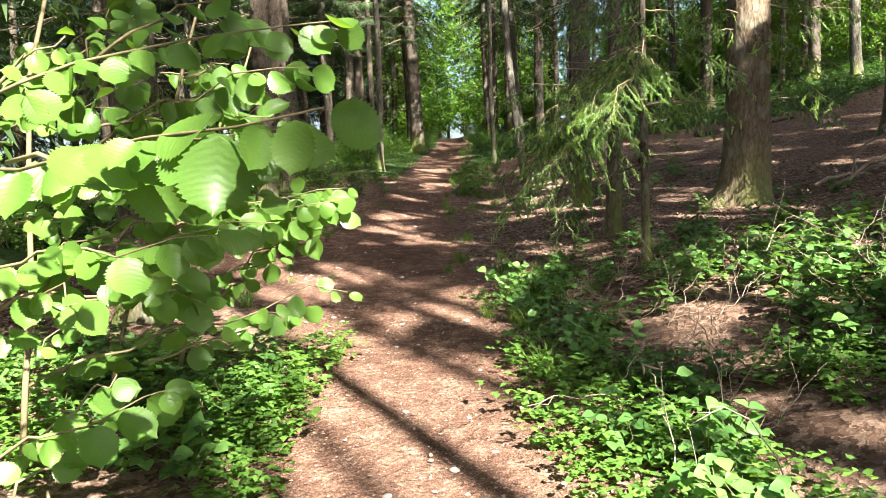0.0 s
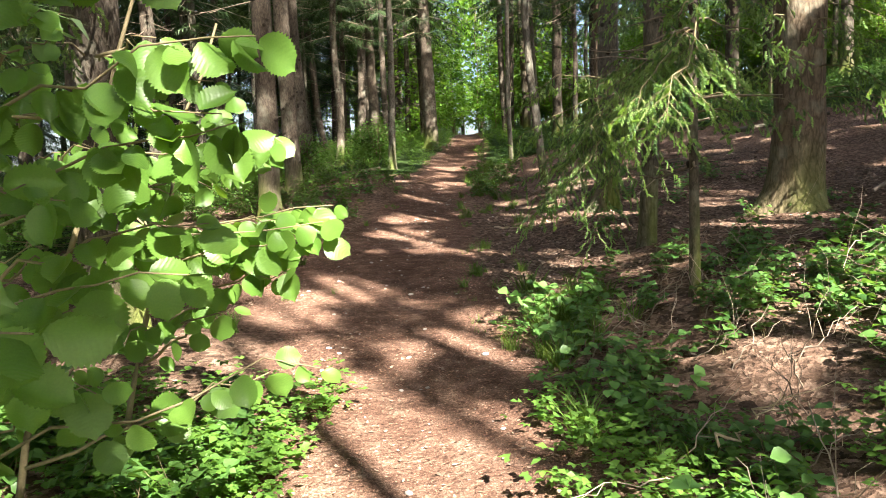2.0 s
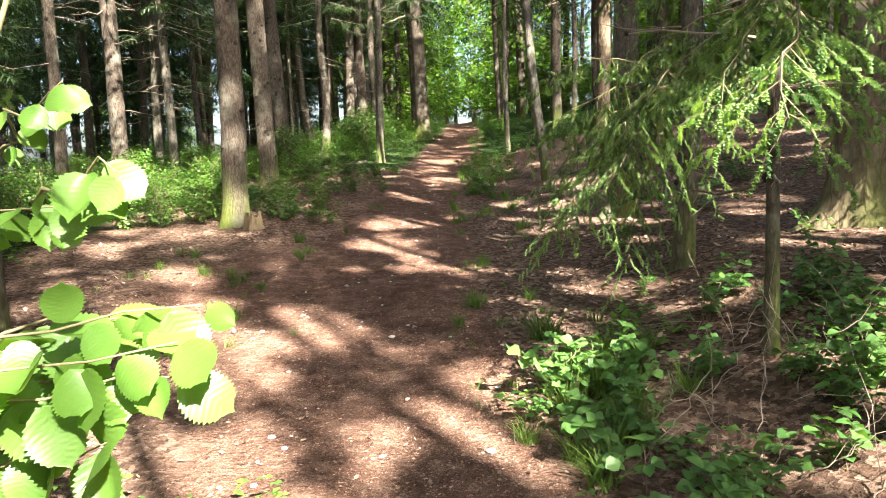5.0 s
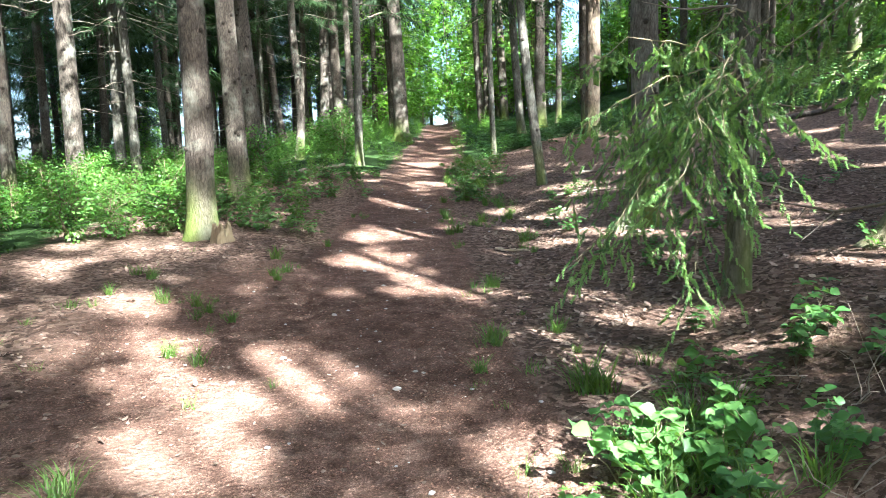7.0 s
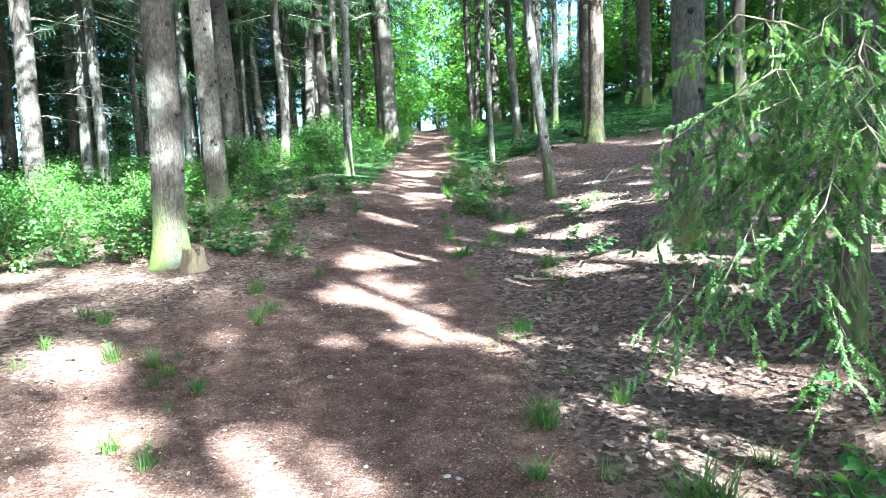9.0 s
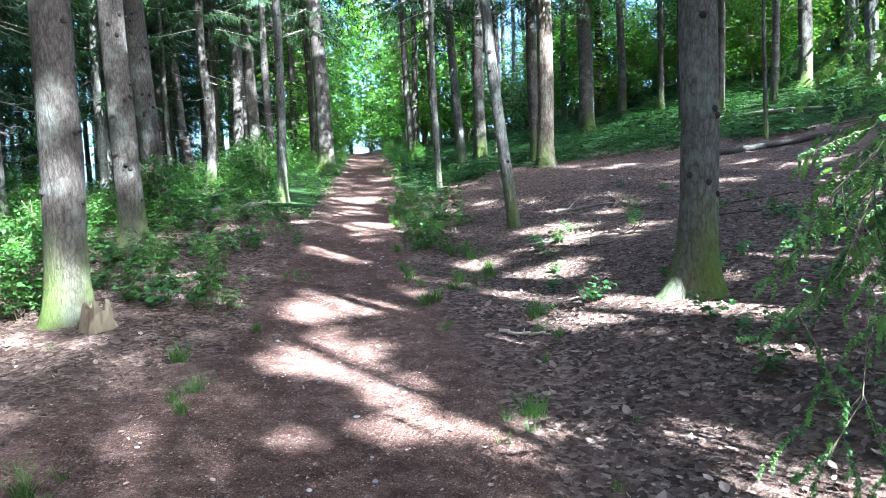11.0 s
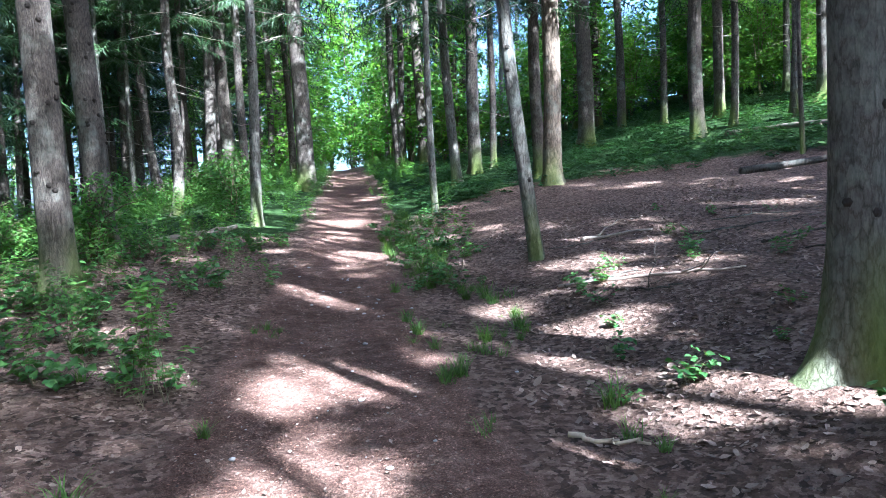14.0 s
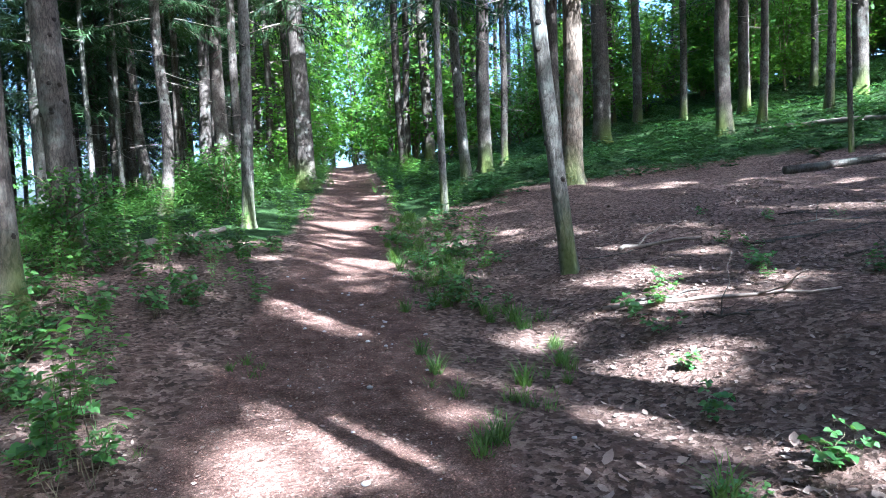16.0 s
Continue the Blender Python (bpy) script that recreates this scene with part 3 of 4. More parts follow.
# right of the path
spruce(2.3, 12.3, 0.32, 0.08, 25, 3, "tall grey-barked spruce with a mossy flared foot", mat=MOSSY_BARK, twigs=3, low=5.0, knots=30, flare=1.6)
spruce(2.4, 35.9, 0.30, -0.17, 22, None, twigs=8)
spruce(3.5, 37.0, 0.38, -0.17, 23, None, twigs=8)
spruce(1.71, 23.75, 0.15, -0.06, 15, 3, "thin straight young trunk at the edge of the path", mat=PALE_BARK, twigs=5, knots=6, flare=0.4)
spruce(3.08, 28.3, 0.27, -0.28, 21, None, "slender trunk with a mossy foot on the bank", mat=PALE_BARK, twigs=6, flare=1.2)
spruce(4.08, 30.5, 0.39, -0.08, 23, None, "tall dark spruce with a mossy foot", twigs=8)
spruce(4.9, 31.6, 0.22, -0.05, 19, None, twigs=10)
spruce(1.98, 17.5, 0.185, -0.46, 15, 3, "slender leaning pale-barked tree on the bank", mat=PALE_BARK, twigs=3, low=4.0, knots=14, flare=0.5, crook=0.06)
spruce(4.55, 24.6, 0.40, -0.02, 24, None, "tall pine with sunlit scaly grey bark", mat=OAK_BARK, twigs=4, low=5, ridges=0.05)
spruce(4.75, 26.2, 0.30, -0.08, 22, None, twigs=5)
spruce(8.7, 33.4, 0.57, -0.09, 25, None, "stout dark spruce trunk on the green slope", twigs=8)
spruce(11.4, 39.1, 0.35, -0.1, 22, None)
spruce(11.2, 36.2, 0.34, -0.07, 22, None, twigs=8)
spruce(11.8, 33.8, 0.25, -0.04, 20, None)
spruce(10.1, 28.3, 0.41, -0.12, 23, None, "dark straight spruce trunk on the green slope", twigs=6)
spruce(12.4, 31.1, 0.34, 0.0, 22, None, twigs=8)
spruce(12.2, 27.0, 0.22, 0.03, 19, None, twigs=8)
spruce(13.9, 28.0, 0.42, 0.0, 23, None, twigs=8)
spruce(8.9, 22.0, 0.10, -0.02, 9, None, "thin dead-straight sapling trunk on the slope", twigs=8, flare=0.3, bare=True)
spruce(11.4, 28.6, 0.22, 0.0, 19, None)
spruce(3.9, 9.6, 0.52, -0.06, 22, 3, "stout old tree with deeply furrowed sunlit bark", mat=OAK_BARK, twigs=10, low=1.8, flare=1.3, knots=4, ridges=0.10)


def wood_beyond(count, box, spacing, allowed, low=2.5, dense=0.0):
    """More trees that close the wood on all sides, many out of view and added for their shade, kept clear of the path
    and of the trees above.
    """
    taken = [(o.location.x, o.location.y) for o in scene.objects if o.get("category") == "tree"]
    made = 0
    for _ in range(6000):
        if made >= count:
            break
        x, y = rng.uniform(box[0], box[1]), rng.uniform(box[2], box[3])
        if not allowed(x, y) or min(math.hypot(x - a, y - b) for a, b in taken) < spacing:
            continue
        taken.append((x, y))
        made += 1
        spruce(x, y, rng.uniform(0.2, 0.42), rng.normal() * 0.08, rng.uniform(19, 25), twigs=10, knots=2, mat=PALE_BARK if rng.random() < 0.3 else SPRUCE_BARK, label="spruce trunk filling out the wood, some unseen to cast shade", low=low, far=True, dense=rng.random() < dense)


def clear_of_path(x, y, gap):
    return abs(x - float(path_middle(y))) > gap


wood_beyond(20, (3.0, 15, -6, 5), 1.7, lambda x, y: x > 0.64 * y + 1.6 and not 0.6 < 0.866 * x + 0.5 * y < 4.2)                                             # right, beside the way: mostly out of view, added to shade the ground
wood_beyond(18, (5.0, 18, 4.5, 18), 1.9, lambda x, y: x > 0.5 * y + 0.9 and x > 0.9 * (y - 9.8) + 1.5)
wood_beyond(34, (1.6, 17, -15, -2), 2.0, lambda x, y: clear_of_path(x, y, 1.6) and not (y > -5 and 0.6 < 0.866 * x + 0.5 * y < 4.2))                                      # behind the start: unseen, added to shade the way
wood_beyond(10, (-12, 0, -16, -2), 2.4, lambda x, y: clear_of_path(x, y, 1.8))
wood_beyond(24, (-22, -3.4, -6, 16), 2.1, lambda x, y: x < -0.62 * y - 1.4, dense=1.0)                                            # left, beside the way: out of view, dense crowns added to cut skylight
wood_beyond(64, (-30, -8.5, 16, 62), 1.7, lambda x, y: True, low=1.6, dense=0.4)
wood_beyond(34, (-10, -2.3, 30, 62), 1.25, lambda x, y: clear_of_path(x, y, 1.5), low=1.6, dense=0.3)
wood_beyond(34, (-9, 18, 38, 70), 1.8, lambda x, y: clear_of_path(x, y, 1.6) and not (y > 40 and abs((x - 1) * 0.866 + (y - 66) * 0.5) < 2.2))
wood_beyond(70, (13.0, 44, 16, 70), 2.0, lambda x, y: x > 0.9 * (y - 9.8) * 0.62)


# ---- the two young spruces with green boughs down to head height ----
def shoot(needles=22, length=1.0):
    """A short needled shoot along y: a thin stem with needles all round."""
    v, f = [], []
    for i in range(needles):
        s, a = i / needles, i * 2.4
        o = np.array([math.cos(a), 0.55, math.sin(a)])
        o = o / np.linalg.norm(o) * 0.25 * (1.0 - 0.35 * s)
        c = np.array([0, s * 0.85 * length, 0])
        side = np.array([-math.sin(a), 0, math.cos(a)]) * 0.10
        k = len(v)
        v += [c - side, c + side, c + o]
        f.append((k, k + 1, k + 2))
    k = len(v)
    v += [np.array([0.03, 0, 0]), np.array([-0.02, 0, 0.03]), np.array([-0.02, 0, -0.03]), np.array([0, length, 0])]
    f += [(k, k + 1, k + 3), (k + 1, k + 2, k + 3), (k + 2, k, k + 3)]
    return np.array(v), np.array(f)


SHOOT = shoot()


def needle_bough(tree, root, tip, droop, fullness=0.8, fresh=0.8):
    """A bough: a bent limb with drooping side twigs, set with old needles and pale fresh shoots."""
    root, tip = np.asarray(root, float), np.asarray(tip, float)
    ln = float(np.linalg.norm(tip - root))
    line = bent(root, tip, -droop, 0.015 * ln, 9)
    limbs = [tube(line, np.linspace(0.008, 0.0015, 9), 5, close=False)]
    at, way, size, new_at, new_way, new_size = [], [], [], [], [], []
    out = (tip - root) / ln
    cross = np.cross(out, (0, 0, 1.0))
    cross /= np.linalg.norm(cross)
    for q in np.arange(0.18, 1.0, 0.075 / ln / fullness):
        p = np.array([np.interp(q, np.linspace(0, 1, 9), line[:, i]) for i in range(3)])
        for side in (-1, 1):
            if rng.random() < 0.12:
                continue
            tl = ln * (0.12 + 0.26 * (1 - q)) * rng.uniform(0.5, 1.2)
            end = p + (out * 0.55 + cross * side * rng.uniform(0.4, 0.9) + np.array([0, 0, -rng.uniform(0.25, 1.0)])) * tl
            tw = bent(p, end, 0.04 * tl, 0.012, 4)
            limbs.append(tube(tw, np.linspace(0.0025, 0.001, 4), 3, close=False))
            m = max(3, int(tl / 0.034))
            for u in np.linspace(0.15, 1, m):
                c = np.array([np.interp(u, np.linspace(0, 1, 4), tw[:, i]) for i in range(3)])
                d = 0.6 * (end - p) / tl + rng.normal(size=3) * 0.5 + np.array([0, 0, -0.65])
                if rng.random() < fresh * (0.4 + 0.9 * u):
                    new_at.append(c), new_way.append(d), new_size.append(rng.uniform(0.055, 0.09))
                else:
                    at.append(c), way.append(d), size.append(rng.uniform(0.07, 0.12))
    lv, lf = join_mixed(limbs)
    b = part("bough", mesh_of("bough", lv, lf, TWIG), tree)
    if at:
        v, f = merged(SHOOT, frames_from(way), at, np.array(size)[:, None] * np.array([[0.8, 1.0, 0.8]]))
        part("needle_cover", mesh_of("needle_cover", v, f, LIT_BOUGH_NEEDLE, False), b, "dark green needles", kind="stuff")
    if new_at:
        v, f = merged(SHOOT, frames_from(new_way), new_at, np.array(new_size)[:, None] * np.array([[1.0, 1.0, 1.0]]))
        part("new_growth", mesh_of("new_growth", v, f, FRESH_NEEDLE, False), b, "pale fresh green shoots", kind="stuff")


def young_spruce(x, y, d, tall, lean, boughs, lo, hi, reach, label, facing=(-2.6, 0.6), fullness=0.6):
    tree = base_of("young_spruce", x, y)
    me, axis, radius = trunk_mesh(d, tall, lean, 0.0, 0.5, PALE_BARK if d > 0.12 else SPRUCE_BARK, 0.03, 14, 16)
    part("trunk", me, tree)
    part("dead_brush", dead_twigs_mesh(axis, radius, 0.8, hi, 16, 0.6), tree, "bare brittle grey twigs", kind="stuff")
    for i in range(boughs):
        h = lo + (hi - lo) * ((i + 0.5) / boughs)
        a = rng.uniform(*facing)
        ln = reach * rng.uniform(0.6, 1.1) * (1.0 - 0.35 * (h - lo) / (hi - lo))
        r = axis(h)
        t = r + np.array([math.cos(a) * ln, math.sin(a) * ln, -rng.uniform(0.15, 0.42) * ln])
        needle_bough(tree, r, t, 0.08 * ln, fullness)
    if tall > 8:
        c = part("crown", CROWNS[3][0], tree, "dark green needled crown", Matrix.Diagonal((0.6, 0.6, tall / 23.0, 1)), "stuff")
        part("limb_frame", CROWNS[3][1], c, kind="stuff")
    tagged(tree, label, "tree", "young spruces beside the path")
    return tree


near_one = young_spruce(1.86, 6.75, 0.085, 4.6, -0.06, 16, 1.35, 3.2, 1.2, "thin young spruce with drooping boughs of fresh green shoots", (-4.4, 0.6))
for tip in ((0.95, 6.55, 1.95), (1.05, 6.9, 2.2), (1.12, 5.6, 1.92), (1.15, 5.05, 1.85)):
    needle_bough(near_one, (-0.01, 0, 1.75 + 0.25 * tip[0]), (tip[0] - 1.86, tip[1] - 6.75, tip[2] - height(1.86, 6.75)), 0.10)
other_one = young_spruce(2.11, 9.2, 0.19, 16.0, 0.04, 18, 1.4, 3.6, 1.05, "young spruce with pale bark and low drooping green boughs", (-4.4, 1.2))
for tip in ((0.65, 8.3, 1.10), (0.78, 8.0, 1.25), (0.70, 8.5, 1.5), (0.60, 8.2, 1.9), (0.70, 8.0, 2.3), (0.95, 7.6, 1.3), (1.0, 7.3, 1.75), (1.3, 7.9, 1.0)):
    needle_bough(other_one, (0, 0, 1.5 + 0.3 * tip[0]), (tip[0] - 2.11, tip[1] - 9.2, tip[2] - height(2.11, 9.2)), 0.12, 0.5)
old_tree = [o for o in scene.objects if o.get("label", "").startswith("stout old tree")][0]
for i in range(14):
    a, h = rng.uniform(-3.5, -0.2), 1.25 + 0.1 * i
    ln = rng.uniform(0.9, 1.5)
    needle_bough(old_tree, (math.cos(a) * 0.2, math.sin(a) * 0.2, h), (math.cos(a) * ln, math.sin(a) * ln, h - 0.3 * ln), 0.1 * ln, 0.6)
left_tree = [o for o in scene.objects if o.get("label", "").startswith("stout reddish")][0]
for i in range(9):
    a, h = rng.uniform(-3.4, -0.6), 1.8 + 0.2 * i
    ln = rng.uniform(0.8, 1.4)
    needle_bough(left_tree, (math.cos(a) * 0.17, math.sin(a) * 0.17, h), (math.cos(a) * ln, math.sin(a) * ln, h - 0.25 * ln), 0.1 * ln, 0.6)


# ---- hazel bush ----
def round_leaf(points=11, teeth=0.05, fold=0.12, long=1.0):
    """A broad, toothed, slightly folded leaf along y, one unit long, with its veins' places."""
    v, vein = [], []
    for i in range(points + 1):
        s = i / points
        w = 0.44 * (max(0.0, math.sin(math.pi * s ** 0.80)) ** 0.62) * (1.0 + (teeth if i % 2 else -teeth) * (1.0 + 0.6 * (i % 4 == 1)))
        w = w * (1.0 - 0.8 * max(0.0, (s - 0.80) / 0.20))      # drawn out to a short point
        w = max(w, 0.004)
        y = s * long * (1.0 + 0.0 * w)
        dip = -0.10 * math.sin(math.pi * s) - 0.10 * s * s
        v += [(-w, y + 0.10 * w, fold * w + dip - 0.25 * w * w), (-0.5 * w, y + 0.02, 0.35 * fold * w + dip + 0.006), (0, y, dip), (0.5 * w, y + 0.02, 0.35 * fold * w + dip + 0.006), (w, y + 0.10 * w, fold * w + dip - 0.25 * w * w)]
        vein += [s * 9 - 1.6 * w * 2, s * 9 - 0.8 * w * 2, s * 9, s * 9 - 0.8 * w * 2, s * 9 - 1.6 * w * 2]
    f = []
    for i in range(points):
        for j in range(4):
            a = i * 5 + j
            f.append((a, a + 1, a + 6, a + 5))
    return np.array(v), f, vein


HAZEL_LEAVES = []
for fold, lng in ((0.15, 1.0), (0.45, 1.05), (-0.2, 0.95), (0.7, 1.1), (0.05, 1.0)):
    lv, lf, lveins = round_leaf(26, 0.065, fold, lng)
    HAZEL_LEAVES.append(mesh_of("leaf", lv, lf, HAZEL, vein=lveins))


def hazel_bush():
    bush = base_of("hazel_bush", -1.75, 3.0)
    foot = np.array(bush.location)
    twig_ends = []

    def limb(a, b, r0, r1, sag, name="stem"):
        line = bent(np.array(a) - foot, np.array(b) - foot, sag, 0.02, 8)
        v, f = tube(line, np.linspace(r0, r1, 8), 7)
        part(name, mesh_of(name, v, f, TWIG), bush)
        return line

    def leafy(a, b, big=0.085, sag=-0.05, step=0.045, start=0.2):
        line = limb(a, b, 0.006, 0.0018, sag, "twig")
        ln = float(np.linalg.norm(line[-1] - line[0]))
        side = 1
        for q in np.append(np.arange(start, 0.97, step / ln), 1.0):
            side = -side
            p = np.array([np.interp(q, np.linspace(0, 1, 8), line[:, i]) for i in range(3)])
            along = (line[-1] - line[0]) / ln
            cross = np.cross(along, (0, 0, 1.0))
            d = along * rng.uniform(0.2, 0.7) + cross * side * rng.uniform(0.3, 1.0) + np.array([0.1, -0.15, -rng.uniform(0.3, 1.5)])
            face = np.array([0.25, -0.70, 0.55]) + rng.normal(size=3) * 0.42
            face = face / np.linalg.norm(face)
            d = d - face * float(d @ face)
            d = d / np.linalg.norm(d)
            turn = np.stack([np.cross(d, face), d, face], 1)
            size = 1.15 * big * rng.uniform(0.6, 1.15) * (1.15 - 0.35 * abs(q - 0.75))
            m = Matrix.Translation(p + 0.012 * d) @ Matrix(turn.tolist()).to_4x4() @ Matrix.Diagonal((size * rng.uniform(0.9, 1.05), size, size, 1))
            part("leaf", HAZEL_LEAVES[int(rng.integers(0, 5))], bush, at=m)

    for x, y, h, lx, ly in ((-1.8, 2.5, 2.6, 0.5, -0.6), (-1.9, 3.2, 2.9, 0.3, 0.1), (-1.7, 3.6, 2.4, 0.5, 0.5), (-2.2, 2.9, 2.7, -0.3, -0.2), (-1.6, 4.3, 2.0, 0.5, 0.2), (-1.6, 1.9, 2.0, 0.3, -0.3)):
        z = height(x, y)
        limb((x, y, z - 0.05), (x + lx, y + ly, z + h), 0.016, 0.006, -0.1)
    leafy((-1.35, 1.95, 1.50), (-0.16, 1.04, 1.60), 0.092, -0.02, 0.05)
    leafy((-0.95, 1.65, 1.56), (-0.33, 1.22, 1.58), 0.098, -0.02, 0.07)
    leafy((-1.35, 2.2, 1.75), (-0.26, 2.06, 1.93), 0.085, -0.06)
    leafy((-1.0, 2.2, 1.86), (-0.55, 2.25, 1.99), 0.085)
    leafy((-1.4, 2.8, 1.62), (-0.45, 2.68, 1.90), 0.09)
    leafy((-1.4, 2.9, 1.5), (-0.55, 2.85, 1.72), 0.09)
    leafy((-1.4, 3.2, 1.45), (-0.66, 3.22, 1.70), 0.09)
    leafy((-1.5, 3.9, 1.25), (-0.50, 3.96, 1.46), 0.085, -0.05, 0.05)
    leafy((-1.45, 3.6, 1.3), (-0.53, 3.90, 1.40), 0.09, -0.03)
    leafy((-1.4, 2.5, 0.85), (-0.38, 2.92, 1.06), 0.065, -0.04, 0.07, 0.5)
    leafy((-1.5, 2.2, 1.2), (-0.62, 2.0, 1.36), 0.09)
    leafy((-1.5, 2.8, 1.15), (-0.60, 2.62, 1.36), 0.09)
    leafy((-1.5, 4.3, 1.1), (-0.78, 4.12, 1.25), 0.08)
    leafy((-1.8, 4.6, 1.45), (-1.0, 4.45, 1.64), 0.08)
    for x, y, z, tx, ty, tz in ((-1.3, 3.7, 1.2, -0.54, 3.9, 1.33), (-1.3, 4.0, 1.3, -0.60, 4.1, 1.42), (-1.2, 3.9, 1.0, -0.66, 3.85, 1.22), (-1.3, 2.7, 1.7, -0.62, 2.95, 1.75), (-1.3, 3.0, 1.3, -0.72, 3.1, 1.45), (-1.2, 2.9, 0.8, -0.62, 3.3, 0.95)):
        leafy((x, y, z), (tx, ty, tz), 0.09, -0.03, 0.045)
    for _ in range(28):
        x, y = rng.uniform(-1.5, -1.05), rng.uniform(2.0, 4.6)
        z = height(x, y) + rng.uniform(0.4, 1.75)
        leafy((x, y, z), (x + rng.uniform(0.2, 0.4), y + rng.uniform(-0.3, 0.2), z + rng.uniform(-0.1, 0.2)), rng.uniform(0.065, 0.095), -0.02, 0.055, 0.15)
    for _ in range(42):
        x, y = rng.uniform(-2.4, -1.3), rng.uniform(1.7, 5.0)
        z = height(x, y) + rng.uniform(0.35, 1.95)
        leafy((x, y, z), (x + rng.uniform(0.2, 0.55), y + rng.uniform(-0.55, 0.1), z + rng.uniform(-0.1, 0.25)), rng.uniform(0.065, 0.095), -0.02, 0.06, 0.15)
    tagged(bush, "hazel bush with broad bright green toothed leaves beside the path", "bush")


hazel_bush()


# ---- low plants ----
def small_leaf(wide=0.6, fold=0.25, tip=0.15):
    """A folded pointed leaflet along y, one unit long."""
    h = wide / 2
    v = [(0, 0, 0), (-h * 0.85, 0.28, fold * h), (-h, 0.55, fold * h - 0.02), (-h * 0.45, 0.85, fold * h * 0.4 - 0.08), (0, 1.0, -tip), (h * 0.45, 0.85, fold * h * 0.4 - 0.08), (h, 0.55, fold * h - 0.02), (h * 0.85, 0.28, fold * h), (0, 0.35, 0.0), (0, 0.7, -0.05)]
    f = [(0, 8, 1), (1, 8, 2), (8, 9, 2), (2, 9, 3), (3, 9, 4), (0, 7, 8), (7, 6, 8), (8, 6, 9), (6, 5, 9), (5, 4, 9)]
    return np.array(v), np.array(f)


LEAFLET, NARROW = small_leaf(0.92, 0.3), small_leaf(0.42, 0.35)
MINI = (np.array([(0, 0, 0), (-0.36, 0.48, 0.10), (0, 0.5, 0.0), (0.36, 0.48, 0.10), (0, 1.0, -0.10)]), np.array([(0, 2, 1), (0, 3, 2), (1, 2, 4), (2, 3, 4)]))
SPADE = (np.array([(0, 0, 0), (-0.36, 0.45, 0.06), (0.36, 0.45, 0.06), (0, 1.0, -0.08)]), np.array([(0, 2, 1), (1, 2, 3)]))


def plant_meshes(stems, tall, spread, leaf, threes, mat, template, nodes=4):
    """Stems that rise and arch outward, and the leaves along them, in threes or pairs."""
    sticks, at, way, size = [], [], [], []
    for _ in range(stems):
        a, h = rng.uniform(0, 6.28), tall * rng.uniform(0.5, 1.1)
        o = spread * rng.uniform(0.3, 1.1)
        end = np.array([math.cos(a) * o, math.sin(a) * o, h])
        line = bent((rng.normal() * 0.02, rng.normal() * 0.02, -0.03), end, -0.18 * h, 0.01, 5)
        sticks.append(tube(line, np.linspace(0.003, 0.0012, 5), 3, close=False))
        for q in np.linspace(0.35, 1.0, nodes):
            p = np.array([np.interp(q, np.linspace(0, 1, 5), line[:, i]) for i in range(3)])
            b = rng.uniform(0, 6.28)
            for k in range(threes):
                c = b + (k - (threes - 1) / 2) * (1.15 if threes == 3 else 3.0)
                at.append(p + np.array([math.cos(b), math.sin(b), 0.1]) * leaf * 0.35 * (threes == 3))
                way.append((math.cos(c), math.sin(c), rng.uniform(-0.35, 0.35)))
                size.append(leaf * rng.uniform(0.6, 1.15))
    v, f = merged(template, frames_from(way, rng.normal(size=len(way)) * 0.3), at, size)
    sv, sf = join_mixed(sticks)
    return mesh_of("stems", sv, sf, TWIG), mesh_of("leaves", v, f, mat, False)


BRAMBLES = [plant_meshes(7, 0.22, 0.22, 0.066, 3, BRAMBLE, LEAFLET, 3) for _ in range(6)]
HERBS = [plant_meshes(8, 0.15, 0.17, 0.042, 3, BUSH, MINI, 2) for _ in range(6)]
SLOPE_HERBS = [plant_meshes(7, 0.16, 0.18, 0.06, 3, BUSH, SPADE, 2) for _ in range(4)]
SAPLINGS = [plant_meshes(4, 0.55, 0.22, 0.075, 2, BUSH, NARROW, 7) for _ in range(5)]


def plant(kind, meshes, x, y, size, label, group, lift=0.0):
    ob = part(kind, meshes[0], None, label)
    tilt = (rng.normal() * 8, rng.normal() * 8)
    ob.matrix_basis = pose(x, y, height(x, y) + lift, tilt[0], tilt[1], rng.uniform(0, 360)) @ Matrix.Diagonal((size, size, size, 1))
    part("leaves", meshes[1], ob)
    return tagged(ob, label, "plant", group)


def carpet(name, kinds, spots, sizes, label, mat):
    """Many small plants that nobody could count, in one object."""
    vs, fs, k = [], [], 0
    pick = rng.integers(0, len(kinds), len(spots))
    for i, me in enumerate(kinds):
        w = spots[pick == i]
        s = sizes[pick == i]
        if not len(w):
            continue
        n = len(me.vertices)
        v = np.empty(n * 3)
        me.vertices.foreach_get("co", v)
        f = np.array([list(p.vertices) for p in me.polygons])
        a = rng.uniform(0, 6.28, len(w))
        turns = np.zeros((len(w), 3, 3))
        turns[:, 0, 0], turns[:, 0, 1], turns[:, 1, 0], turns[:, 1, 1], turns[:, 2, 2] = np.cos(a), -np.sin(a), np.sin(a), np.cos(a), 1
        v, f = merged((v.reshape(-1, 3), f), turns, np.column_stack([w, height(w[:, 0], w[:, 1])]), s)
        vs.append(v), fs.append(f + k)
        k += len(v)
    tagged(new(name, mesh_of(name, np.concatenate(vs), np.concatenate(fs), mat, False)), label, "undergrowth", kind="stuff")


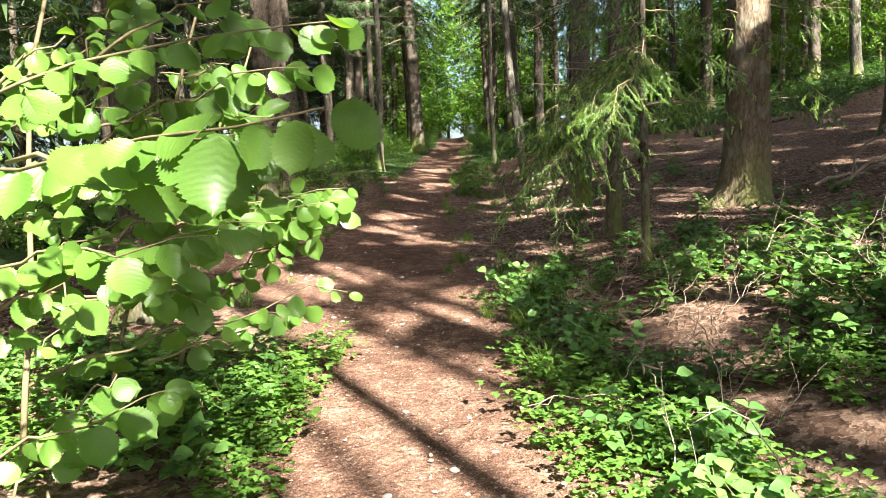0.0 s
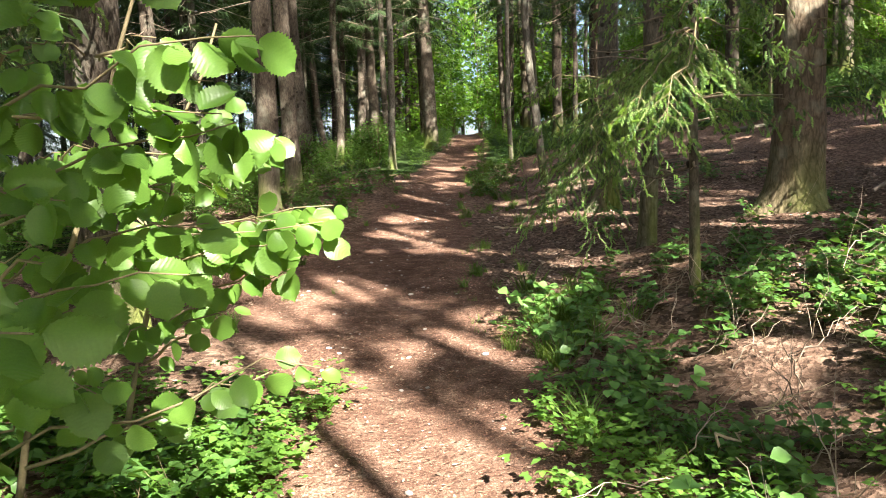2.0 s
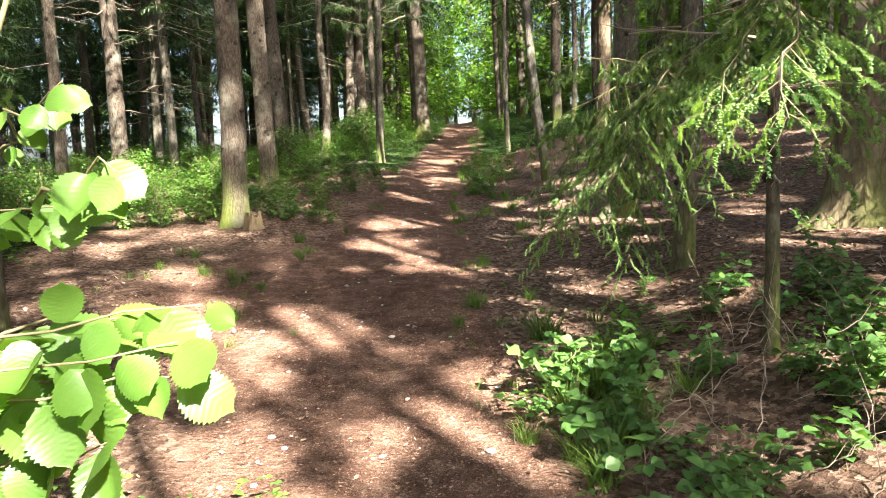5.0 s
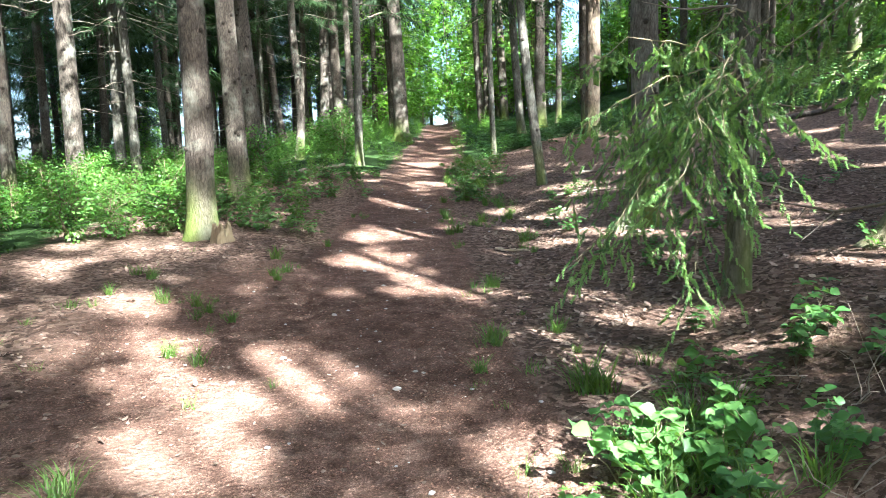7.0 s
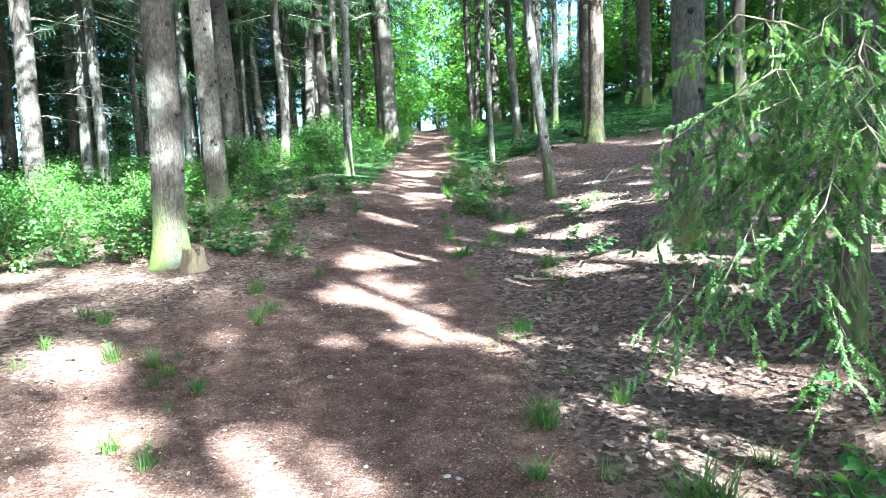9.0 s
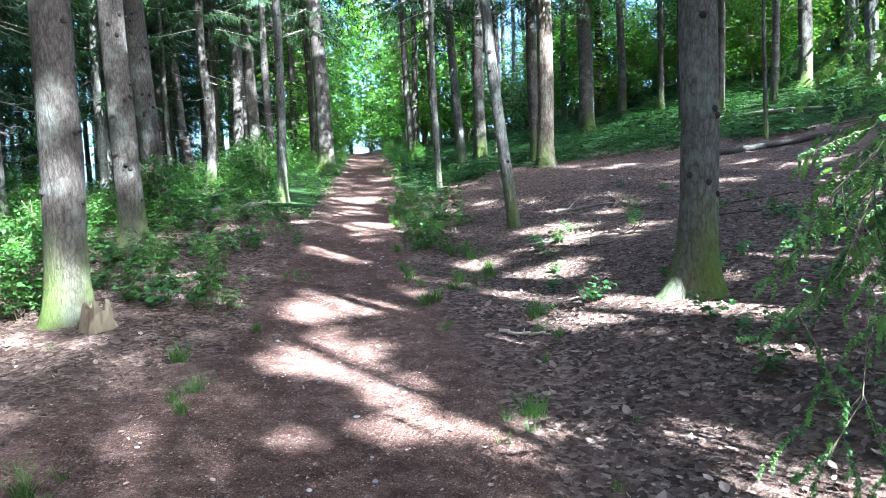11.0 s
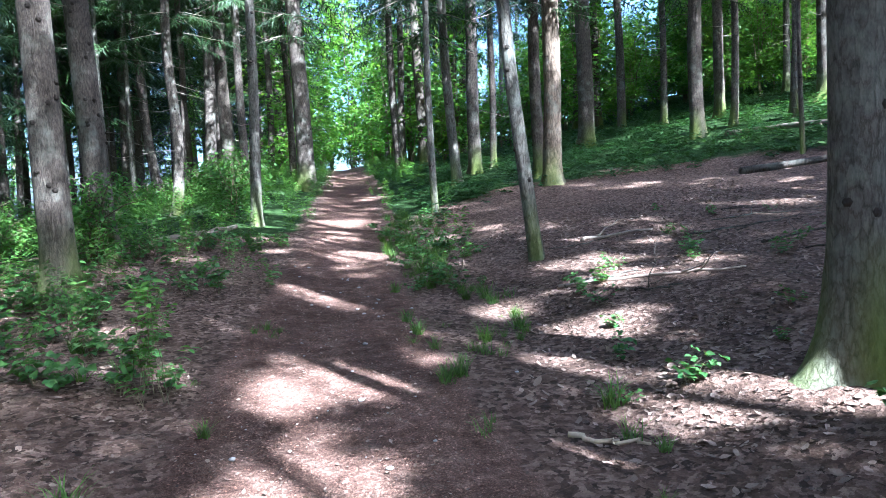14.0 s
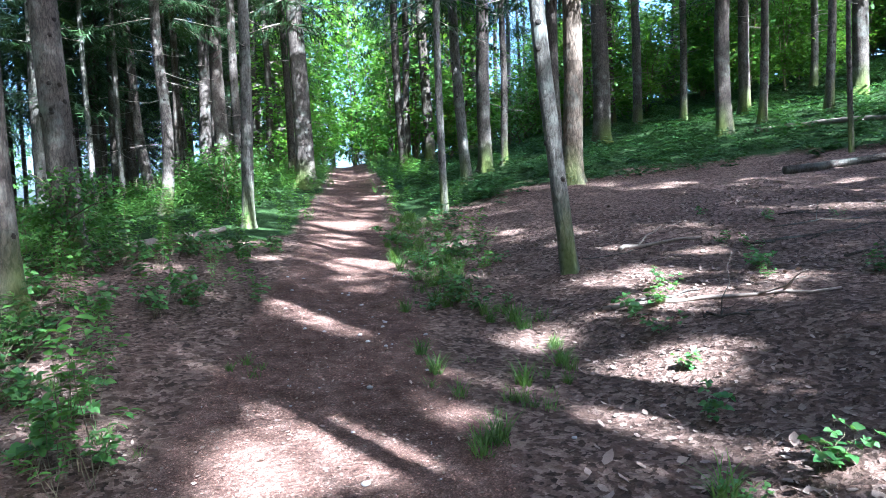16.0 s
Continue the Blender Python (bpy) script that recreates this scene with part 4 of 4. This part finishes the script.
def patchy(n, box, keep):
    """Random spots in a box (x0, x1, y0, y1), kept by a chance that depends on the place and on slow noise."""
    p = np.column_stack([rng.uniform(box[0], box[1], n), rng.uniform(box[2], box[3], n)])
    c = np.array([noise.noise((x * 0.9, y * 0.9, 5)) for x, y in p])
    return p[rng.random(n) < keep(p[:, 0], p[:, 1]) * np.clip(0.75 + 1.5 * c, 0, 1)]


def edge(y):
    return softly(y, (0, 3, 6, 8, 12), (0.62, 0.42, 0.12, 0.25, 0.6), 0.8)


for x, y in patchy(420, (0.2, 4.2, 1.3, 8.3), lambda x, y: np.clip((x - edge(y) - 0.25) / 0.5, 0, 1) * np.clip((8.6 - y - 0.3 * np.abs(x - 2.0)) / 1.5, 0, 1)):
    plant("bramble_plant", BRAMBLES[int(rng.integers(0, 6))], x, y, rng.uniform(0.75, 1.25), "low green bramble with leaves in threes on the forest floor", "brambles beside the path")
for x, y in patchy(150, (-3.2, -0.8, 1.2, 5.6), lambda x, y: np.clip((-0.85 - x) / 0.3, 0, 1) * np.clip((5.6 - y) / 1.0, 0, 1)):
    plant("bramble_plant", BRAMBLES[int(rng.integers(0, 6))], x, y, rng.uniform(0.6, 1.2), "low green bramble with leaves in threes on the forest floor", "brambles beside the path")
right_herbs = patchy(2900, (0.1, 4.2, 1.2, 8.0), lambda x, y: np.clip((x - edge(y)) / 0.3, 0, 1) * np.clip((5.8 - y) / 2.5, 0.06, 1) * (y < 7.6))
left_herbs = patchy(1700, (-3.5, -0.7, 1.2, 5.8), lambda x, y: np.clip((-0.72 - x + 0.05 * y - 0.1) / 0.25, 0, 1) * np.clip((5.6 - y) / 1.2, 0, 1))
spots = np.concatenate([right_herbs, left_herbs])
carpet("herb_carpet", [h[1] for h in HERBS], spots, rng.uniform(0.6, 1.3, len(spots)), "carpet of small-leaved green herbs beside the path", BUSH)

# plants along both verges further on, and the thicket on the left
def verge_left(x, y):
    return np.clip((path_middle(y) - np.where(y > 17, 0.55, 0.8) - x) / 0.3, 0, 1)


def verge_right(x, y):
    return np.clip((x - path_middle(y) - 0.55) / 0.3, 0, 1) * np.clip((path_middle(y) + 2.4 - x) / 0.8, 0, 1)


for keep, box, n, tall in ((verge_left, (-4.4, -0.2, 13.2, 21), 290, 0.45), (verge_right, (0.2, 3.4, 16, 23), 120, 0.3)):
    for x, y in patchy(n, box, keep):
        plant("verge_plant", (SAPLINGS if rng.random() < tall else BRAMBLES)[int(rng.integers(0, 5))], x, y, rng.uniform(0.6, 1.3), "leafy green plant on the verge of the path", "verge plants")
spots = np.concatenate([patchy(900, (-6.0, 0.4, 21, 46), verge_left), patchy(500, (0.2, 4.4, 23, 46), verge_right)])
carpet("verge_growth", [h[1] for h in SAPLINGS], spots, rng.uniform(0.6, 1.3, len(spots)), "leafy green growth along the far verges of the path", BUSH)
for x, y in patchy(75, (0.8, 5.5, 8.5, 19), lambda x, y: np.clip((x - 0.8) / 0.8, 0, 1)):
    plant("woodland_seedling", BRAMBLES[int(rng.integers(0, 6))], x, y, rng.uniform(0.4, 0.9), "small green seedling among brown leaves", "seedlings")


def shrub_mesh(tall, wide, count, leaf, mat, flat=0.5):
    """A broadleaved shrub or young tree: thin stems and layered sprays of leaves with gaps between."""
    sticks, at, way, size = [], [], [], []
    sprays = max(12, count // 28)
    for _ in range(sprays):
        a, h = rng.uniform(0, 6.28), tall * rng.uniform(0.12, 1.0)
        o = wide * rng.uniform(0.15, 1.0) * math.sqrt(max(0.05, 1 - (h / tall - 0.45) ** 2 * 2.2))
        tip = np.array([math.cos(a) * o, math.sin(a) * o, h])
        root = np.array([0.04 * math.cos(a), 0.04 * math.sin(a), h * 0.72])
        if rng.random() < 0.5:
            sticks.append(tube(bent(root, tip, -0.05 * o, 0.02, 3), np.linspace(0.010, 0.003, 3), 3, close=False))
        m = 28
        q = rng.random(m) ** 0.7
        p = root[None] * (1 - q[:, None]) + tip[None] * q[:, None] + rng.normal(size=(m, 3)) * np.array([0.16, 0.16, 0.09]) * (0.4 + 0.35 * wide)
        at.append(p)
        way.append(np.column_stack([math.cos(a) + rng.normal(size=m), math.sin(a) + rng.normal(size=m), rng.normal(size=m) * flat - 0.3]))
        size.append(leaf * rng.uniform(0.6, 1.2, m))
    for _ in range(3):
        sticks.append(tube(bent((rng.normal() * 0.05, rng.normal() * 0.05, -0.1), (rng.normal() * 0.2 * wide, rng.normal() * 0.2 * wide, tall * 0.9), 0, 0.05, 7), np.linspace(0.022, 0.006, 7) * (0.6 + tall * 0.2), 5, close=False))
    at, way, size = np.concatenate(at), np.concatenate(way), np.concatenate(size)
    v, f = merged(SPADE, frames_from(way, rng.normal(size=len(way)) * 0.4), at, size)
    sv, sf = join_mixed(sticks)
    return mesh_of("stems", sv, sf, TWIG), mesh_of("leaves", v, f, mat, False)


def shrub(kind, meshes, x, y, size, label, group):
    ob = part(kind, meshes[0])
    ob.matrix_basis = pose(x, y, height(x, y), 0, 0, rng.uniform(0, 360)) @ Matrix.Diagonal((size, size, size * rng.uniform(0.85, 1.15), 1))
    part("leaves", meshes[1], ob, kind="stuff")
    tagged(ob, label, "shrub" if kind == "shrub" else "tree", group)


LOW_SHRUBS = [shrub_mesh(1.0, 0.7, 1100, 0.07, BUSH) for _ in range(4)]
BEECHES = [shrub_mesh(4.5, 1.9, 2200, 0.17, BEECH) for _ in range(3)] + [shrub_mesh(7.0, 2.4, 2800, 0.21, BEECH) for _ in range(2)]
for x, y in patchy(130, (-9.5, -3.6, 10.5, 24), lambda x, y: np.clip((-3.5 - x) / 0.8, 0, 1) * np.clip((y - 10.5) / 1.5, 0, 1)):
    shrub("shrub", LOW_SHRUBS[int(rng.integers(0, 4))], x, y, rng.uniform(0.5, 1.15), "low bright green leafy shrub under the spruces", "low shrubs")
for x, y in patchy(60, (-14, -2, 24, 44), lambda x, y: np.clip((path_middle(y) - 1.6 - x) / 0.8, 0, 1)):
    shrub("shrub", LOW_SHRUBS[int(rng.integers(0, 4))], x, y, rng.uniform(0.8, 1.5), "low green leafy shrub deep in the wood", "low shrubs")
for x, y in patchy(22, (-30, -3.0, 44, 66), lambda x, y: np.clip((path_middle(y) - 2.6 - x) / 1.0, 0, 0.8)):
    shrub("young_beech", BEECHES[int(rng.integers(0, 5))], x, y, rng.uniform(0.7, 1.3), "young beech with light green leaves deep in the wood", "young beeches")
for x, y in patchy(150, (3, 44, 36, 66), lambda x, y: np.clip((x - path_middle(y) - 2.0) / 1.0, 0, 1)):
    shrub("young_beech", BEECHES[int(rng.integers(0, 5))], x, y, rng.uniform(0.7, 1.3), "young beech with light green leaves deep in the wood", "young beeches")
for x, y, s in ((-1.6, 50, 1.2), (3.6, 50, 1.2), (-0.9, 56, 1.1), (3.2, 57, 1.1), (0.0, 62, 1.5), (2.2, 64, 1.7), (0.9, 69, 2.2), (-3, 68, 2.0), (5, 68, 2.0), (-2.2, 60, 1.2), (4.2, 62, 1.3), (-1.9, 42, 1.0), (3.9, 44, 1.1)):
    shrub("young_beech", BEECHES[int(rng.integers(3, 5))], x, y, s, "young beech leaning over the far end of the path", "young beeches")
for x, y in patchy(60, (13, 32, 27, 44), lambda x, y: np.clip((x - 0.3 * y - 2.0) / 2.0, 0, 0.9)):
    shrub("young_beech", BEECHES[int(rng.integers(0, 5))], x, y, rng.uniform(0.6, 1.1), "young beech with light green leaves on the slope", "young beeches")
for x, y in patchy(70, (6, 36, 40, 66), lambda x, y: np.ones(len(x))):
    shrub("shrub", LOW_SHRUBS[int(rng.integers(0, 4))], x, y, rng.uniform(2.0, 3.2), "tall green leafy shrub at the back of the wood", "tall shrubs")
for x, y in patchy(34, (-38, -3, 44, 66), lambda x, y: np.ones(len(x))):
    shrub("shrub", LOW_SHRUBS[int(rng.integers(0, 4))], x, y, rng.uniform(1.2, 2.0), "tall green leafy shrub at the back of the wood", "tall shrubs")
for x, y in patchy(24, (-3, 6, 61, 74), lambda x, y: np.ones(len(x))):
    shrub("shrub", LOW_SHRUBS[int(rng.integers(0, 4))], x, y, rng.uniform(2.0, 3.2), "tall green leafy shrub at the back of the wood", "tall shrubs")
slope = patchy(5200, (1.5, 22, 19, 40), lambda x, y: np.clip((x - path_middle(y) - 0.8) / 0.5, 0, 1) * np.clip((y - 19 - np.clip(6.0 - np.abs(x - 5), 0, 5)) / 2, 0, 1))
carpet("slope_herbs", [h[1] for h in SLOPE_HERBS], slope, rng.uniform(0.9, 1.7, len(slope)), "low green herbs covering the wooded slope", SLOPE_LEAF)


# ---- grass ----
def tuft_mesh(blades, tall):
    at, way, size = [], [], []
    blade = (np.array([(-0.02, 0, 0), (0.02, 0, 0), (-0.017, 0.4, 0.02), (0.017, 0.4, 0.02), (-0.011, 0.75, -0.05), (0.011, 0.75, -0.05), (0, 1.0, -0.2)]), np.array([(0, 1, 3, 2), (2, 3, 5, 4), (4, 5, 6, 6)]))
    for _ in range(blades):
        a = rng.uniform(0, 6.28)
        at.append((rng.normal() * 0.03, rng.normal() * 0.03, -0.01))
        way.append((math.cos(a) * 0.5, math.sin(a) * 0.5, rng.uniform(0.4, 1.3)))
        size.append(tall * rng.uniform(0.5, 1.2))
    v, f = merged((blade[0], blade[1][:2]), frames_from(way), at, size)
    v2, f2 = merged((blade[0], np.array([(4, 5, 6)])), frames_from(way), at, size)
    return mesh_of("grass_tuft", v, f.tolist() + f2.tolist(), GRASS)


TUFTS = [tuft_mesh(46, 0.17), tuft_mesh(30, 0.13), tuft_mesh(60, 0.22), tuft_mesh(20, 0.10)]


def tuft(x, y, size, k=None):
    ob = part("grass_tuft", TUFTS[int(rng.integers(0, 4)) if k is None else k])
    ob.matrix_basis = pose(x, y, height(x, y), 0, 0, rng.uniform(0, 360)) @ Matrix.Diagonal((size, size, size, 1))
    tagged(ob, "tuft of fresh green grass on bare earth", "grass", "grass tufts")


for x, y in patchy(60, (-3.4, -0.9, 6.5, 15.5), lambda x, y: np.clip((path_middle(y) - 0.35 - x) / 0.5, 0, 0.8)):
    tuft(x, y, rng.uniform(0.5, 1.0))
for x, y in patchy(120, (0.0, 2.0, 5.0, 17.5), lambda x, y: np.clip((x - path_middle(y) - 0.6) / 0.3, 0, 1) * np.clip((path_middle(y) + 2.0 - x) / 0.6, 0, 1)):
    tuft(x, y, rng.uniform(0.45, 1.0))
for x, y in patchy(900, (-0.2, 3.0, 12.5, 24), lambda x, y: np.clip((x - path_middle(y) - 0.6) / 0.3, 0, 1) * np.clip((path_middle(y) + 1.9 - x) / 0.6, 0, 1)):
    tuft(x, y, rng.uniform(0.6, 1.25))
for x, y in patchy(60, (0.5, 1.6, 4.0, 8.0), lambda x, y: np.clip((x - edge(y)) / 0.3, 0, 0.7)):
    tuft(x, y, rng.uniform(0.8, 1.5), 2)

for x, y, n in ((-1.66, 11.05, 4), (-2.1, 9.6, 6), (-1.75, 9.3, 3), (0.31, 6.72, 4), (0.94, 16.5, 6), (0.12, 8.66, 4), (0.0, 7.88, 3), (-2.3, 9.95, 4), (0.6, 14.2, 4), (1.1, 15.4, 6), (-1.2, 15.3, 4), (0.35, 10.4, 3)):
    for _ in range(n):
        tuft(x + rng.normal() * 0.10, y + rng.normal() * 0.14, rng.uniform(0.5, 1.05))


# ---- litter, stones and dead wood ----
CURLED = (np.array([(0, 0, 0.0), (-0.32, 0.3, 0.12), (-0.26, 0.7, 0.10), (0, 1.0, 0.22), (0.26, 0.7, 0.14), (0.32, 0.3, 0.06), (0, 0.5, -0.03)]), np.array([(0, 6, 1), (1, 6, 2), (2, 6, 3), (3, 6, 4), (4, 6, 5), (5, 6, 0)]))
floor = scene.objects["ground"]
dry = mesh_of("dry_leaf", *CURLED, DRY_LEAF, False)
for x, y in np.column_stack([rng.uniform(0.5, 2.6, 280), rng.uniform(8.2, 13.5, 280)]):
    s = rng.uniform(0.045, 0.085)
    part("dry_leaf", dry, floor, at=pose(x, y, height(x, y) + 0.006, rng.normal() * 14, rng.normal() * 14, rng.uniform(0, 360)) @ Matrix.Diagonal((s, s, s, 1)))
p = patchy(11000, (-0.2, 6.5, 4, 21), lambda x, y: np.clip((x - path_middle(y) - 0.75) / 0.9, 0, 1))
p = np.concatenate([p, patchy(2200, (-4.5, -1.0, 4, 20), lambda x, y: np.clip((path_middle(y) - 0.9 - x) / 1.2, 0, 1))])
v, f = merged(CURLED, frames_from(np.column_stack([rng.normal(size=len(p)), rng.normal(size=len(p)), rng.normal(size=len(p)) * 0.25]), rng.normal(size=len(p)) * 0.4), np.column_stack([p, height(p[:, 0], p[:, 1]) + 0.006]), rng.uniform(0.025, 0.062, len(p)))
q = patchy(9000, (-3.2, 1.6, 2.5, 18), lambda x, y: np.ones(len(x)) * 0.9)
w, g = merged(CURLED, frames_from(np.column_stack([rng.normal(size=len(q)), rng.normal(size=len(q)), rng.normal(size=len(q)) * 0.2]), rng.normal(size=len(q)) * 0.4), np.column_stack([q, height(q[:, 0], q[:, 1]) + 0.005]), rng.uniform(0.010, 0.034, len(q)))
v, f = np.concatenate([v, w]), np.concatenate([f, g + len(v)])
tagged(new("leaf_litter", mesh_of("leaf_litter", v, f, DRY_LEAF, False)), "brown dry fallen leaves lying on the forest floor", "leaf litter", kind="stuff")

STRAW = (np.array([(-0.012, 0, 0), (0.012, 0, 0), (0, 0.5, 0.02), (-0.01, 1, 0), (0.01, 1, 0.0)]), np.array([(0, 1, 2), (2, 4, 3)]))
p = patchy(26000, (-2.8, 2.9, 2, 20), lambda x, y: np.ones(len(x)) * 0.9)
v, f = merged(STRAW, frames_from(np.column_stack([rng.normal(size=len(p)), rng.normal(size=len(p)), rng.normal(size=len(p)) * 0.08])), np.column_stack([p, height(p[:, 0], p[:, 1]) + 0.010]), rng.uniform(0.03, 0.11, len(p)))
tagged(new("needle_litter", mesh_of("needle_litter", v, f, DEAD_WOOD, False)), "fallen twigs and needles strewn over the path", "litter", kind="stuff")


def stone_mesh(seed):
    bm = bmesh.new()
    bmesh.ops.create_icosphere(bm, subdivisions=2, radius=1.0)
    for w in bm.verts:
        w.co *= 1 + 0.35 * noise.noise(w.co * 1.1 + Vector((seed * 7, 0, 0)))
        w.co.z *= 0.6
    me = bpy.data.meshes.new("stone")
    bm.to_mesh(me)
    bm.free()
    me.materials.append(STONE)
    me.polygons.foreach_set("use_smooth", np.ones(len(me.polygons), bool))
    return me


STONES = [stone_mesh(i) for i in range(5)]
for x, y in np.column_stack([rng.normal(size=260) * 0.5, rng.uniform(2.5, 20, 260)]):
    s = 0.005 + 0.017 * rng.random() ** 3
    x += float(path_middle(y))
    ob = part("stone", STONES[int(rng.integers(0, 5))])
    ob.matrix_basis = pose(x, y, height(x, y) + 0.15 * s, 0, 0, rng.uniform(0, 360)) @ Matrix.Diagonal((s * 1.2, s, s, 1))
    tagged(ob, "small pale stone bedded in the earth of the path", "stone", "stones on the path")


def stick(name, a, b, r, label, sag=0.0, jitter=0.03, mat=DEAD_WOOD, count=10, forks=2, category="branch"):
    """A fallen branch between two spots given as x, y and height over the ground."""
    pa = np.array([a[0], a[1], height(a[0], a[1]) + a[2]])
    pb = np.array([b[0], b[1], height(b[0], b[1]) + b[2]])
    line = bent(pa, pb, sag, jitter, count)
    if a[2] < 0.1 and b[2] < 0.1:
        line[:, 2] = height(line[:, 0], line[:, 1]) + r * 0.6
    v, f = tube(line - line[0], np.linspace(r, r * 0.45, count), 8, 0.06)
    ob = part(name, mesh_of(name, v, f, mat))
    ob.location = line[0]
    for _ in range(forks):
        k = int(rng.integers(2, count - 2))
        d = (line[k + 1] - line[k]) / np.linalg.norm(line[k + 1] - line[k]) + rng.normal(size=3) * 0.5 + np.array([0, 0, 0.3])
        w, g = tube(bent(line[k] - line[0], line[k] - line[0] + d * rng.uniform(0.15, 0.45), 0, 0.02, 5), np.linspace(r * 0.5, r * 0.15, 5), 5)
        part("side_twig", mesh_of("side_twig", w, g, mat), ob)
    tagged(ob, label, category)
    return ob


stick("fallen_branch", (1.75, 16.0, 0.01), (3.3, 15.0, 0.01), 0.022, "dark crooked branch lying on brown leaves", jitter=0.06)
stick("fallen_branch", (0.58, 12.38, 0.01), (0.95, 12.12, 0.01), 0.018, "pale dead branch lying on the leaf litter", mat=PALE_WOOD, forks=1)
stick("fallen_branch", (2.8, 18.1, 0.01), (3.7, 17.9, 0.02), 0.03, "gnarled dead root lying on the bank", jitter=0.05)
stick("fallen_log", (-3.35, 20.6, 0.05), (-2.1, 21.8, 0.16), 0.085, "broken log with a pale splintered end", mat=DEAD_WOOD, jitter=0.02, forks=0, category="log")
stick("fallen_log", (-3.0, 21.6, 0.05), (-2.4, 21.2, 0.10), 0.07, "short broken log beside another", mat=PALE_WOOD, jitter=0.02, forks=0, category="log")
stick("fallen_log", (10.4, 27.3, 0.06), (11.6, 23.4, 0.08), 0.09, "grey fallen log lying along the slope", jitter=0.04, forks=2, category="log")
stick("fallen_log", (7.3, 21.6, 0.06), (9.6, 20.4, 0.08), 0.09, "dark fallen log on the slope", mat=SPRUCE_BARK, jitter=0.05, forks=2, category="log")
stick("fallen_branch", (1.10, 4.05, 0.16), (1.40, 4.25, 0.26), 0.008, "bleached dead twig standing in the brambles", mat=PALE_WOOD, forks=3)
for i in range(9):
    x, y = 4.6 + 0.35 * i + rng.normal() * 0.2, 9.6 + rng.normal() * 0.8
    stick("dead_branch", (x, y, 0.06), (x + rng.uniform(0.6, 1.8), y + rng.uniform(-0.6, 0.8), rng.uniform(0.1, 1.3)), rng.uniform(0.012, 0.03), "bare dead branch leaning in a heap of brushwood", jitter=0.05, forks=4)
for i in range(60):
    x, y = rng.uniform(0.8, 3.6), rng.uniform(2.0, 7.6)
    a = rng.uniform(0, 6.28)
    stick("dry_stalk", (x, y, 0.0), (x + 0.3 * math.cos(a), y + 0.3 * math.sin(a), rng.uniform(0.12, 0.45)), 0.004, "dry brown stalk among the brambles", jitter=0.015, forks=2)


def broken_stump(x, y):
    """A low stump snapped off, with a splintered pale rim."""
    s = 18
    a = np.arange(s) * 2 * np.pi / s
    rings = []
    for z, r, rough in ((-0.1, 0.15, 0.0), (0.03, 0.13, 0.1), (0.12, 0.11, 0.12), (0.19, 0.10, 0.28), (0.15, 0.07, 0.3), (0.08, 0.02, 0.1)):
        rr = r * (1 + 0.15 * np.sin(a * 4 + 1) + 0.05 * rng.normal(size=s))
        zz = z + rough * 0.16 * rng.normal(size=s)
        rings.append(np.stack([rr * np.cos(a), rr * np.sin(a), zz], 1))
    v = np.concatenate(rings)
    f = [(i * s + j, i * s + (j + 1) % s, (i + 1) * s + (j + 1) % s, (i + 1) * s + j) for i in range(5) for j in range(s)]
    ob = part("tree_stump", mesh_of("tree_stump", v, f, OLD_WOOD, False))
    ob.location = (x, y, height(x, y))
    tagged(ob, "low broken stump of pale splintered wood", "stump")


for i in range(26):
    x, y, a = rng.uniform(0.9, 3.6), rng.uniform(2.2, 7.4), rng.uniform(0, 6.28)
    o = rng.uniform(0.4, 0.9)
    stick("bramble_cane", (x, y, 0.02), (x + o * math.cos(a), y + o * math.sin(a), rng.uniform(0.1, 0.4)), 0.004, "thin arching brown bramble cane", sag=-rng.uniform(0.05, 0.2), jitter=0.012, forks=1, category="cane")
for i in range(10):
    x, y, a = rng.uniform(1.4, 5.2), rng.uniform(13.5, 19.5), rng.uniform(-0.5, 0.5)
    o = rng.uniform(0.4, 1.5)
    stick("fallen_branch", (x, y, 0.01), (x + o * math.cos(a), y + o * math.sin(a), 0.01), rng.uniform(0.008, 0.018), "thin dark crooked branch lying on brown leaves", jitter=0.04, mat=SPRUCE_BARK, forks=2)

broken_stump(-2.72, 12.8)
